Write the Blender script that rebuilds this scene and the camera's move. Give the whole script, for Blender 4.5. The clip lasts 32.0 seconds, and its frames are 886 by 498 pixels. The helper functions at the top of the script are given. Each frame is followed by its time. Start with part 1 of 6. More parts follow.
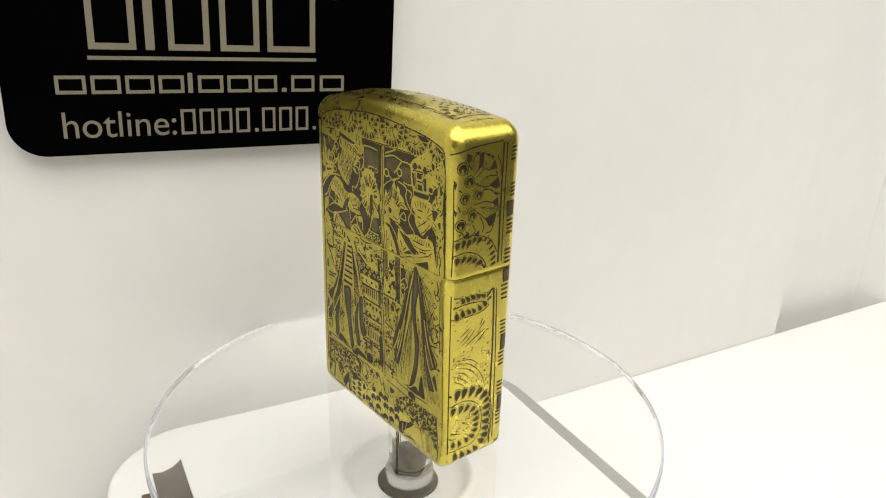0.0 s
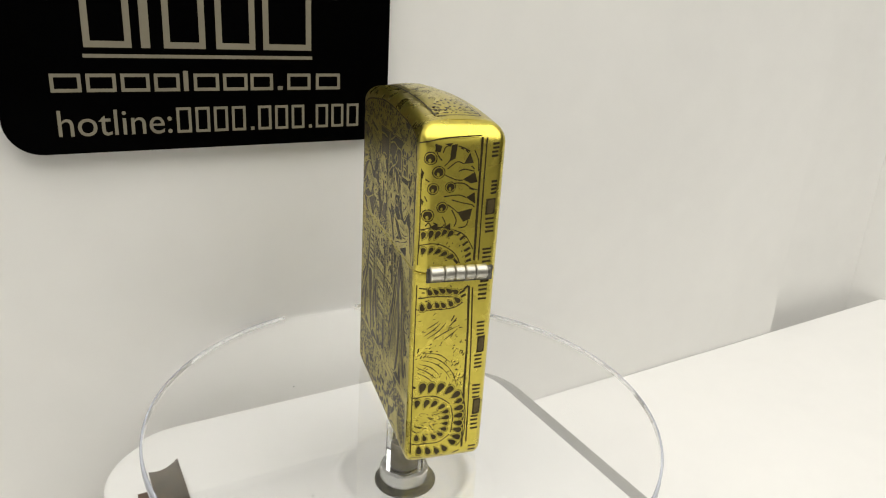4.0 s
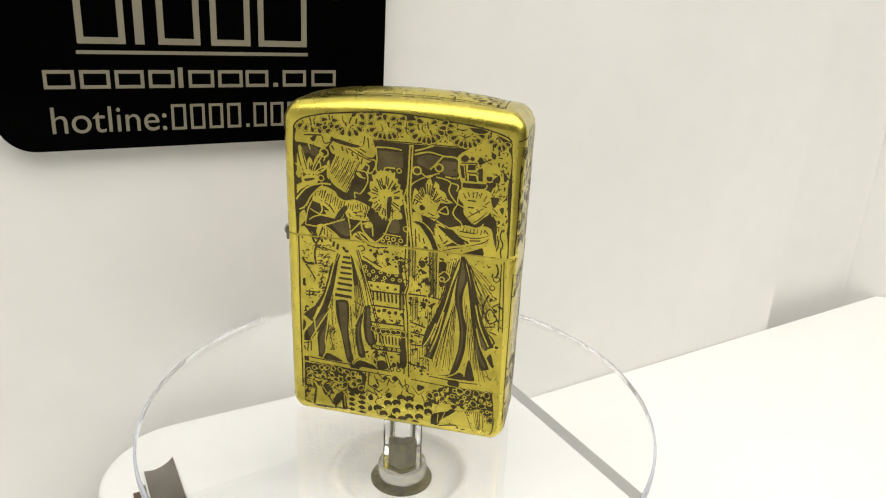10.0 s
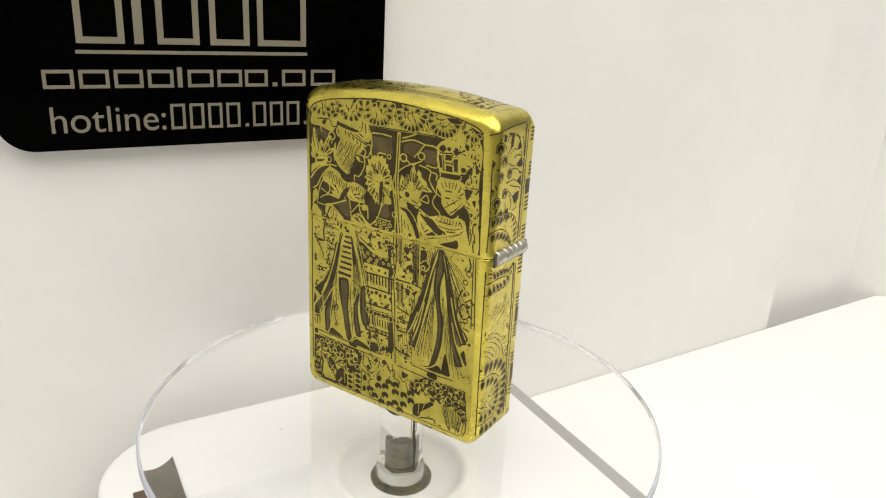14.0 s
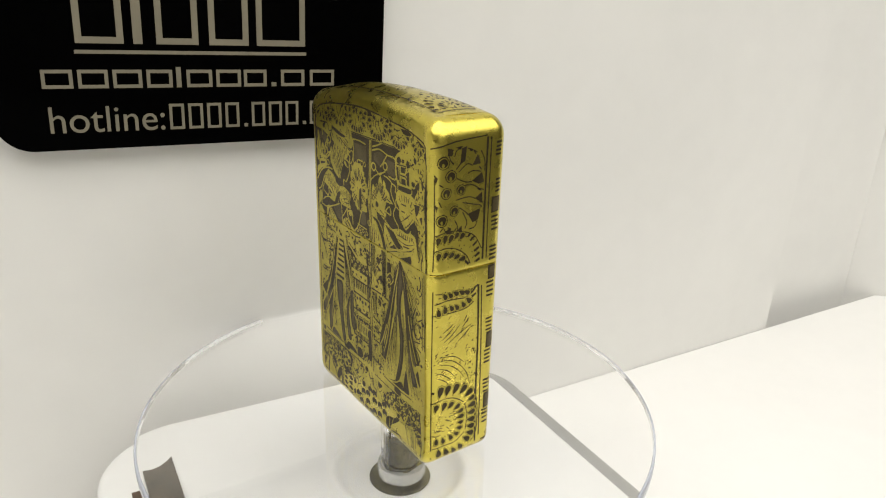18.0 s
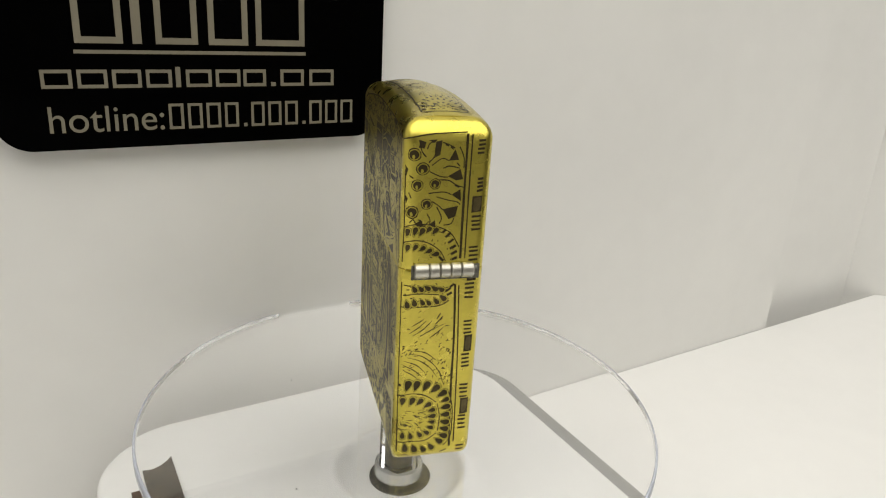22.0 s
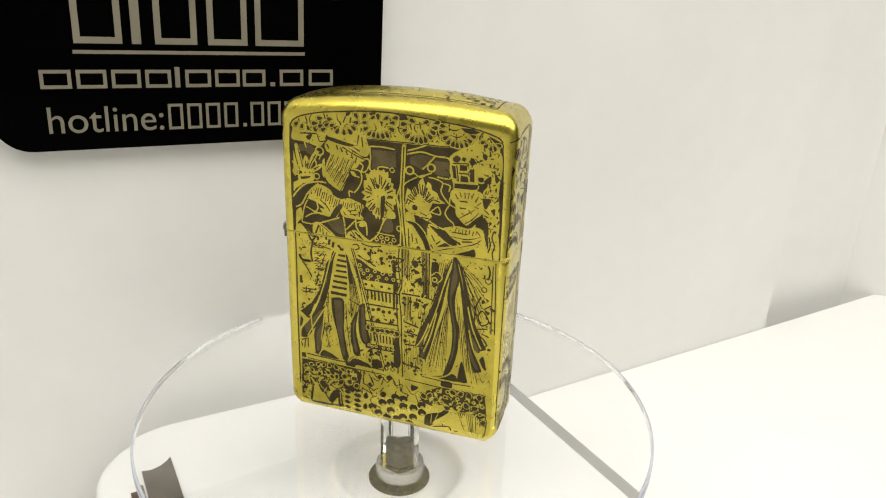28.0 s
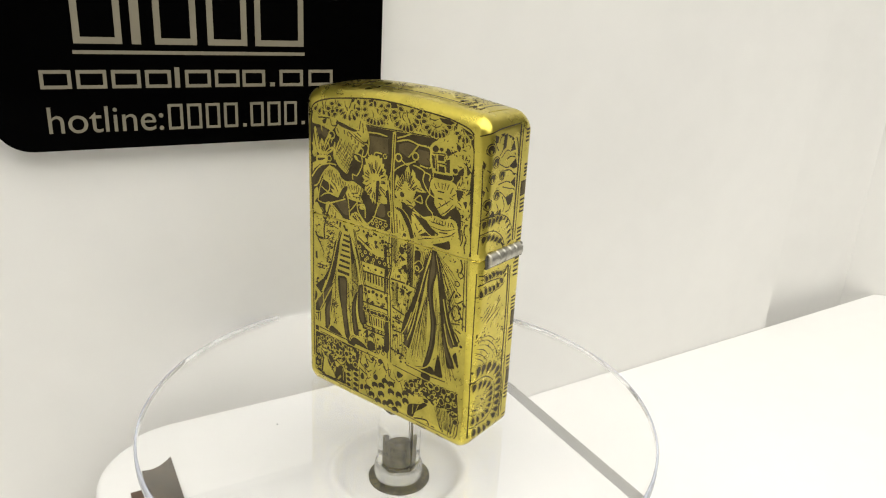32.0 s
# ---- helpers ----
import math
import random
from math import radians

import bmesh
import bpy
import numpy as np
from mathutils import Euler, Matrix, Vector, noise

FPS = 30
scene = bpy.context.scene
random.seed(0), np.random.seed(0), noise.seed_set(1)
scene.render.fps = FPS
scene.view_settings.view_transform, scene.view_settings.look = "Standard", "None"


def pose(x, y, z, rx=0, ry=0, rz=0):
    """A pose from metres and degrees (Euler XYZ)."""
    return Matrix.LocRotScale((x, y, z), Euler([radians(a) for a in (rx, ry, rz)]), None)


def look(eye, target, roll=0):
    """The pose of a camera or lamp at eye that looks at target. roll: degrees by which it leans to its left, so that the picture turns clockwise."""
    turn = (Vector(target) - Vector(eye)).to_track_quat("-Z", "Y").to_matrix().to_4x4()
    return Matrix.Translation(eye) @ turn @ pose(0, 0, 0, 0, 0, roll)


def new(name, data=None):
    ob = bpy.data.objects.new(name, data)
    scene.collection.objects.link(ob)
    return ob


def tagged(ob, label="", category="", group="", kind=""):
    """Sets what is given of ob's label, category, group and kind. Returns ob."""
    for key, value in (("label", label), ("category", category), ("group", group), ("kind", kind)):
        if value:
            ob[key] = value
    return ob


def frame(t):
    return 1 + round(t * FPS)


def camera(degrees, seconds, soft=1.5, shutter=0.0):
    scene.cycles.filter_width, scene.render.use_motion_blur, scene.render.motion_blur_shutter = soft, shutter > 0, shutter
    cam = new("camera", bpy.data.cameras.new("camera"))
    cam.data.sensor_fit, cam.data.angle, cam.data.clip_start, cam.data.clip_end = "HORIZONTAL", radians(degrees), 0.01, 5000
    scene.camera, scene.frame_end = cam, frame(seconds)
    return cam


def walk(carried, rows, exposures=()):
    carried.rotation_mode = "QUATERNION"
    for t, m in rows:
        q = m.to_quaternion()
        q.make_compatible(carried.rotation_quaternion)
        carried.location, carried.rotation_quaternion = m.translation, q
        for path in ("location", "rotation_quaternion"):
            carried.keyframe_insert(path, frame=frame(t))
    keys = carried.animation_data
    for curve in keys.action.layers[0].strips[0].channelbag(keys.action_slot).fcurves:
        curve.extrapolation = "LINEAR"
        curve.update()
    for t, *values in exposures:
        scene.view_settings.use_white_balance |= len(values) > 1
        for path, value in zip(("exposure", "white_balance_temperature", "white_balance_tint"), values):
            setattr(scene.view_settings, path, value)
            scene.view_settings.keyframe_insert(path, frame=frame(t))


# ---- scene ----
import itertools

from mathutils.geometry import tessellate_polygon

cam = camera(63.68, 32.0, soft=1.15)
# seconds, place, tilt, turn and lean of the hand-held camera
PATH = (
    (0, -0.00043, -0.11766, 0.11887, 70.164, -2.603, 2.511),
    (0.4, -0.00040, -0.11768, 0.11885, 70.156, -2.634, 2.514),
    (0.8, -0.00042, -0.11768, 0.11882, 70.146, -2.693, 2.524),
    (1.2, -0.00046, -0.11763, 0.11880, 70.127, -2.746, 2.533),
    (2, -0.00043, -0.11756, 0.11876, 70.103, -2.801, 2.539),
    (3, -0.00054, -0.11758, 0.11876, 70.102, -2.902, 2.556),
    (4.5, -0.00038, -0.11762, 0.11879, 70.058, -2.907, 2.546),
    (6, -0.00045, -0.11750, 0.11867, 70.075, -2.966, 2.555),
    (6.6, -0.00043, -0.11752, 0.11863, 70.080, -2.984, 2.562),
    (7.1, -0.00038, -0.11746, 0.11861, 70.045, -3.020, 2.560),
    (7.5, -0.00033, -0.11737, 0.11862, 69.982, -3.056, 2.549),
    (8, -0.00022, -0.11741, 0.11859, 69.933, -3.096, 2.551),
    (8.6, -0.00028, -0.11738, 0.11854, 69.927, -3.160, 2.572),
    (9.5, -0.00051, -0.11725, 0.11845, 69.945, -3.256, 2.587),
    (11.5, -0.00021, -0.11731, 0.11856, 69.860, -3.198, 2.562),
    (14, -0.00030, -0.11720, 0.11856, 69.855, -3.224, 2.553),
    (17, -0.00026, -0.11726, 0.11851, 69.877, -3.275, 2.554),
    (20, -0.00008, -0.11715, 0.11872, 69.777, -3.250, 2.558),
    (24, -0.00006, -0.11718, 0.11868, 69.795, -3.267, 2.547),
    (28, -0.00011, -0.11717, 0.11868, 69.801, -3.317, 2.540),
    (32, 0.00000, -0.11728, 0.11866, 69.821, -3.296, 2.514),
)
# the camera dims its picture while the narrow sides face it
EXPOSURES = (
    (0, -0.10), (2, 0.05), (2.5, -0.05), (3, -0.32), (3.5, -0.50),
    (4, -0.35), (4.5, -0.17), (5, -0.05), (6, 0.05), (7, -0.05), (7.5, -0.20),
    (8, -0.55), (8.5, -0.46), (9, -0.21), (10, -0.12), (11, 0.03), (11.5, -0.05),
    (12, -0.25), (12.5, -0.50), (13, -0.43), (13.5, -0.20), (14, -0.09), (15, 0.05),
    (16, 0.00), (16.5, -0.20), (17, -0.60), (17.5, -0.50), (18, -0.24),
    (19, -0.15), (20, 0.03), (20.5, -0.05), (21, -0.30), (21.5, -0.50), (22, -0.53), (22.5, -0.25),
    (23, -0.05), (25, 0.05), (25.5, -0.15), (26, -0.55), (26.5, -0.50),
    (27, -0.25), (27.5, -0.17), (28, -0.13), (29, 0.05), (29.5, -0.05), (30, -0.23),
    (30.6, -0.55), (31, -0.54), (31.5, -0.25), (32, -0.11),
)
walk(cam, [(t, pose(x, y, z, tilt, 0, turn) @ pose(0, 0, 0, 0, 0, lean)) for t, x, y, z, tilt, turn, lean in PATH], EXPOSURES)

ALONG = pose(0, 0, 0, 0, 0, 28.05)  # space of the wall and the turntable's base: x along the wall, y towards it
WALL_Y = 0.04485
DISC_Z = 0.0448

# ---- light ----
world = bpy.data.worlds.new("world")
scene.world = world
world.use_nodes = True
world.node_tree.nodes["Background"].inputs["Color"].default_value = (0.9, 0.92, 1.0, 1)
world.node_tree.nodes["Background"].inputs["Strength"].default_value = 0.02


def area_lamp(name, eye, target, sx, sy, power, colour):
    lamp = bpy.data.lights.new(name, "AREA")
    lamp.shape, lamp.size, lamp.size_y, lamp.energy, lamp.color = "RECTANGLE", sx, sy, power, colour
    ob = new(name, lamp)
    ob.matrix_world = look(eye, target)
    return ob


# unseen main light over the shelf, sized so the lid's rounded edge shines
area_lamp("overhead_light", ALONG @ Vector((0.06, -0.25, 0.495)), ALONG @ Vector((0.06, -0.25, 0.0)), 1.10, 0.56, 6.2, (1.0, 0.98, 0.925))
# unseen fill light, added to brighten the walls and what the brass mirrors
area_lamp("room_fill_light", ALONG @ Vector((0.2, -1.0, 1.48)), ALONG @ Vector((0.1, -0.6, 0.0)), 0.9, 0.9, 19.0, (1.0, 0.985, 0.945))

# ---- materials ----


def material(name, colour, rough=0.5, metal=0.0, vary=0.0, scale=40.0, bump=0.0, bump_scale=300.0, rough_vary=0.0, **more):
    """A principled material with two scales of colour variation, a varied gloss and a fine relief."""
    m = bpy.data.materials.new(name)
    m.use_nodes = True
    nt = m.node_tree
    b = nt.nodes["Principled BSDF"]
    b.inputs["Base Color"].default_value = (*colour, 1)
    b.inputs["Roughness"].default_value = rough
    b.inputs["Metallic"].default_value = metal
    for key, value in more.items():
        b.inputs[key.replace("_", " ")].default_value = value
    co = nt.nodes.new("ShaderNodeTexCoord")

    def noise_node(s, detail=4.0):
        n = nt.nodes.new("ShaderNodeTexNoise")
        n.inputs["Scale"].default_value, n.inputs["Detail"].default_value = s, detail
        nt.links.new(co.outputs["Object"], n.inputs["Vector"])
        return n

    if vary:
        big, small = noise_node(scale), noise_node(scale * 9)
        add = nt.nodes.new("ShaderNodeMath")
        add.operation = "MULTIPLY_ADD"
        add.inputs[1].default_value = 0.4
        nt.links.new(small.outputs["Fac"], add.inputs[0])
        nt.links.new(big.outputs["Fac"], add.inputs[2])
        ramp = nt.nodes.new("ShaderNodeValToRGB")
        ramp.color_ramp.elements[0].position, ramp.color_ramp.elements[1].position = 0.45, 0.95
        ramp.color_ramp.elements[0].color = (*[c * (1 - vary) for c in colour], 1)
        ramp.color_ramp.elements[1].color = (*[min(1, c * (1 + vary * 0.6)) for c in colour], 1)
        nt.links.new(add.outputs[0], ramp.inputs["Fac"])
        nt.links.new(ramp.outputs["Color"], b.inputs["Base Color"])
    if rough_vary:
        n = noise_node(scale * 2.5)
        mr = nt.nodes.new("ShaderNodeMapRange")
        mr.inputs["To Min"].default_value, mr.inputs["To Max"].default_value = rough - rough_vary, rough + rough_vary
        nt.links.new(n.outputs["Fac"], mr.inputs["Value"])
        nt.links.new(mr.outputs["Result"], b.inputs["Roughness"])
    if bump:
        n = noise_node(bump_scale)
        bp = nt.nodes.new("ShaderNodeBump")
        bp.inputs["Strength"].default_value, bp.inputs["Distance"].default_value = bump, 0.0002
        nt.links.new(n.outputs["Fac"], bp.inputs["Height"])
        nt.links.new(bp.outputs["Normal"], b.inputs["Normal"])
    return m


PAINT = material("white_board", (0.80, 0.79, 0.76), 0.55, vary=0.04, scale=12, bump=0.05, bump_scale=500)
SHELF = material("white_laminate", (0.82, 0.81, 0.79), 0.35, vary=0.03, scale=15, bump=0.03, bump_scale=400)
# dark tone of the unseen right wall, there only to be mirrored in the brass
UMBER = material("dark_mirrored_wall", (0.25, 0.235, 0.20), 0.8, vary=0.15, scale=3)
ROOM = material("grey_room_paint", (0.52, 0.51, 0.49), 0.8, vary=0.1, scale=3)
BASE = material("white_plastic", (0.72, 0.715, 0.70), 0.42, vary=0.03, scale=40, bump=0.03, bump_scale=900)
SIGN = material("black_acrylic", (0.0009, 0.0009, 0.0009), 0.12, vary=0.2, scale=30, Specular_IOR_Level=0.006)
LETTER = material("champagne_lettering", (0.200, 0.178, 0.126), 0.5, vary=0.10, scale=60, bump=0.1, bump_scale=3000)
BRASS = material("polished_brass", (0.60, 0.50, 0.078), 0.28, 1.0, vary=0.12, scale=180, rough_vary=0.05, bump=0.03, bump_scale=2500, Coat_Weight=0.35, Coat_Roughness=0.2)
BARE = material("rubbed_brass", (0.515, 0.429, 0.062), 0.35, 1.0, vary=0.22, scale=420, rough_vary=0.07, bump=0.10, bump_scale=4200, Coat_Weight=0.2, Coat_Roughness=0.25)
# second brass tone, used only for the bare panel on one broad side
FACE_BRASS = material("face_brass", (0.53, 0.446, 0.080), 0.35, 1.0, vary=0.22, scale=420, rough_vary=0.07, bump=0.10, bump_scale=4200, Coat_Weight=0.25, Coat_Roughness=0.25)
ETCH = material("blackened_etching", (0.062, 0.046, 0.019), 0.42, 0.8, vary=0.4, scale=420, bump=0.2, bump_scale=5000, Coat_Weight=0.06, Coat_Roughness=0.3)
WORN = material("worn_etching", (0.125, 0.097, 0.042), 0.42, 0.8, vary=0.35, scale=420, bump=0.2, bump_scale=5000, Coat_Weight=0.06, Coat_Roughness=0.3)
STEEL = material("worn_steel", (0.50, 0.48, 0.42), 0.38, 1.0, vary=0.25, scale=500, rough_vary=0.1, bump=0.1, bump_scale=2500)
GREY = material("grey_plastic", (0.28, 0.275, 0.26), 0.45, vary=0.08, scale=60)
DARK = material("dark_brown_plastic", (0.085, 0.07, 0.05), 0.3, vary=0.6, scale=420, rough_vary=0.15, bump=0.5, bump_scale=900)
RUST = material("reddish_brown_plastic", (0.075, 0.045, 0.028), 0.5, vary=0.3, scale=80)
SPINDLE = material("grey_steel", (0.22, 0.21, 0.19), 0.55, 0.4, vary=0.5, scale=900, bump=0.3, bump_scale=3000)
HOLE = material("dark_grey_metal", (0.12, 0.115, 0.095), 0.35, 0.5, vary=0.5, scale=900, bump=0.3, bump_scale=3000)
CLEAR = material("clear_acrylic", (1.0, 1.0, 1.0), 0.02, Transmission_Weight=1.0, IOR=1.49)
FROST = material("polished_acrylic_edge", (0.60, 0.62, 0.68), 0.22, Transmission_Weight=0.55, IOR=1.3)
SCUFFED = material("scuffed_acrylic", (0.93, 0.93, 0.91), 0.22, vary=0.08, scale=900, rough_vary=0.12, bump=0.3, bump_scale=2500, Transmission_Weight=0.85, IOR=1.4)
SPECK = material("dust_speck", (0.02, 0.02, 0.02), 0.8)

# ---- helpers of this scene ----


def part(name, bm, mat, parent=None, label="", smooth=False):
    me = bpy.data.meshes.new(name)
    bmesh.ops.recalc_face_normals(bm, faces=bm.faces[:])
    bm.to_mesh(me)
    bm.free()
    me.materials.append(mat)
    if smooth:
        me.shade_smooth()
        me.set_sharp_from_angle(angle=radians(40))
    ob = new(name, me)
    ob.parent = parent
    return tagged(ob, label)


def box(x0, x1, y0, y1, z0, z1, bevel=0.0, segments=2):
    bm = bmesh.new()
    bmesh.ops.create_cube(bm, size=1)
    bm.transform(Matrix.LocRotScale(((x0 + x1) / 2, (y0 + y1) / 2, (z0 + z1) / 2), None, (x1 - x0, y1 - y0, z1 - z0)))
    if bevel:
        bmesh.ops.bevel(bm, geom=bm.edges[:], offset=bevel, segments=segments, affect="EDGES", profile=0.5)
    return bm


def lathe(profile, n=96, flats=0):
    """Turns a profile of (radius, height) round the upright axis; a radius of 0 closes it."""
    bm = bmesh.new()
    rings = []
    for r, z in profile:
        if r == 0:
            rings.append([bm.verts.new((0, 0, z))])
        else:
            rings.append([bm.verts.new((r * math.cos(2 * math.pi * k / n), r * math.sin(2 * math.pi * k / n), z)) for k in range(n)])
    for a, b in zip(rings, rings[1:]):
        for k in range(n):
            j = (k + 1) % n
            quad = [a[k % len(a)], a[j % len(a)], b[j % len(b)], b[k % len(b)]]
            quad = list(dict.fromkeys(quad))
            if len(quad) > 2:
                bm.faces.new(quad)
    return bm


def rounded_rect(hx, hy, r, corner=8, along=1):
    """Outline of a rounded rectangle, anticlockwise."""
    pts = []
    for cx, cy, a0 in ((hx - r, -hy + r, -90), (hx - r, hy - r, 0), (-hx + r, hy - r, 90), (-hx + r, -hy + r, 180)):
        arc = [(cx + r * math.cos(radians(a0 + 90 * k / corner)), cy + r * math.sin(radians(a0 + 90 * k / corner))) for k in range(corner + 1)]
        if pts and along > 1:
            (xa, ya), (xb, yb) = pts[-1], arc[0]
            pts += [(xa + (xb - xa) * k / along, ya + (yb - ya) * k / along) for k in range(1, along)]
        pts += arc
    if along > 1:
        (xa, ya), (xb, yb) = pts[-1], pts[0]
        pts += [(xa + (xb - xa) * k / along, ya + (yb - ya) * k / along) for k in range(1, along)]
    return pts


def slab(hx, hy, r, z0, z1, edge, corner=10):
    """A rounded slab with softened upper and lower edges."""
    bm = bmesh.new()
    levels = [(edge, z0), (edge * 0.3, z0 + edge * 0.3), (0, z0 + edge)] + [(0, z1 - edge), (edge * 0.08, z1 - edge * 0.6), (edge * 0.3, z1 - edge * 0.3), (edge * 0.6, z1 - edge * 0.08), (edge, z1)]
    loops = [[bm.verts.new((x, y, z)) for x, y in rounded_rect(hx - e, hy - e, max(r - e, 1e-4), corner)] for e, z in levels]
    for a, b in zip(loops, loops[1:]):
        for k in range(len(a)):
            j = (k + 1) % len(a)
            bm.faces.new((a[k], a[j], b[j], b[k]))
    bm.faces.new(loops[0][::-1])
    bm.faces.new(loops[-1])
    return bm


def prism(outline, z0, z1):
    bm = bmesh.new()
    lo = [bm.verts.new((x, y, z0)) for x, y in outline]
    hi = [bm.verts.new((x, y, z1)) for x, y in outline]
    bm.faces.new(lo[::-1])
    bm.faces.new(hi)
    for k in range(len(lo)):
        j = (k + 1) % len(lo)
        bm.faces.new((lo[k], lo[j], hi[j], hi[k]))
    return bm


def structure(name, bm, mat, label, category, m=ALONG):
    ob = part(name, bm, mat)
    ob.matrix_world = m
    return tagged(ob, label, category, kind="structure")


# ---- the showcase ----
front = [(-0.07, -0.34), (-0.03, -0.215), (0.17, -0.125), (0.95, -0.125)]      # unseen front edge, cut back at one end to darken what the brass mirrors
structure("floor", prism([(-0.75, -0.34)] + front + [(0.95, WALL_Y), (-0.75, WALL_Y)], -0.02, 0.0), SHELF, "glossy white laminate display shelf", "shelf")
structure("wall_back", box(-0.75, 0.1825, WALL_Y + 0.0003, WALL_Y + 0.006, -0.02, 0.498), PAINT, "plain white board at the back of the shelf", "wall")
structure("wall_far", box(-0.80, 0.95, 0.0532, 0.09, -0.06, 0.498), PAINT, "white wall seen past the end of the board", "wall")
side = prism([(0.0, -0.0195), (0.0124, -0.0195), (0.0124, 0.0), (0.36, 0.0), (0.36, 0.16), (0.0, 0.16)], -0.004, 0.0)   # it reaches down behind the shelf
structure("wall_corner", side, PAINT, "white side panel standing at the end of the shelf", "wall", ALONG @ pose(0.2470, 0.0531, 0.00005, 0, 0, -40) @ pose(0, 0, 0, 90))
structure("wall_left", box(-0.77, -0.752, -0.30, 0.0523, -0.25, 0.498), PAINT, "white side panel of the showcase", "wall")
structure("ceiling", box(-0.80, 0.95, -0.56, 0.09, 0.5, 0.515), PAINT, "white top panel of the showcase", "ceiling")
# out-of-view room; this wall is white so the lid's edge mirrors something bright
structure("wall_room", box(-1.6, 1.8, -1.82, -1.8, -0.8, 1.5), PAINT, "unseen white wall added to brighten the lid's rounded edge", "wall")
structure("wall_room_left", box(-1.62, -1.6, -1.8, 0.15, -0.8, 1.5), ROOM, "dim grey wall of the shop", "wall")
# unseen wall, coloured dark so the lighter's side mirrors a darker room
structure("wall_unseen_right", box(1.8, 1.82, -1.8, 0.15, -0.8, 1.5), UMBER, "unseen dark wall added to darken the brass reflections", "wall")
structure("wall_room_back", box(-1.6, 1.8, 0.15, 0.17, -0.8, 1.5), ROOM, "dim grey wall of the shop", "wall")
structure("ceiling_room", box(-1.6, 1.8, -1.8, 0.15, 1.5, 1.52), PAINT, "white ceiling of the shop", "ceiling")
structure("floor_room", box(-1.6, 1.8, -1.8, 0.15, -0.82, -0.8), ROOM, "plain grey floor of the shop", "floor")

structure("wall_plinth", prism([(-0.74, -0.325)] + [(x - 0.01, y + 0.015) for x, y in front] + [(0.94, WALL_Y), (-0.74, WALL_Y)], -0.8, -0.0205), PAINT, "plain white counter under the shelf", "wall")

# ---- the sign ----
SIGN_SPACE = ALONG @ pose(-0.0212, WALL_Y - 0.0001, 0.1371, 90, 0, 0) @ pose(0, 0, 0, 0, 0, -1.0)


def rect(x0, x1, y0, y1):
    return [(x0, y0), (x1, y0), (x1, y1), (x0, y1)]


def hollow(x0, x1, y0, y1, w, z0, z1):
    """An upright rectangular frame of line width w."""
    bm = bmesh.new()
    for r in (rect(x0, x1, y0, y0 + w), rect(x0, x1, y1 - w, y1), rect(x0, x0 + w, y0 + w, y1 - w), rect(x1 - w, x1, y0 + w, y1 - w)):
        p = prism(r, z0, z1)
        me = bpy.data.meshes.new("tmp")
        p.to_mesh(me)
        p.free()
        bm.from_mesh(me)
        bpy.data.meshes.remove(me)
    return bm


def lettering(text, size, stretch):
    """Mesh of a line of writing in the built-in font, scaled to a width."""
    cu = bpy.data.curves.new("writing", "FONT")
    cu.body, cu.size, cu.extrude = text, size, 0.0001
    tmp = new("writing", cu)
    me = bpy.data.meshes.new_from_object(tmp.evaluated_get(bpy.context.evaluated_depsgraph_get()))
    bpy.data.objects.remove(tmp)
    bm = bmesh.new()
    bm.from_mesh(me)
    x0 = min(v.co.x for v in bm.verts)
    x1 = max(v.co.x for v in bm.verts)
    y0 = min(v.co.y for v in bm.verts)
    for v in bm.verts:
        v.co.x, v.co.y = (v.co.x - x0) * stretch / (x1 - x0), v.co.y - y0
    return bm


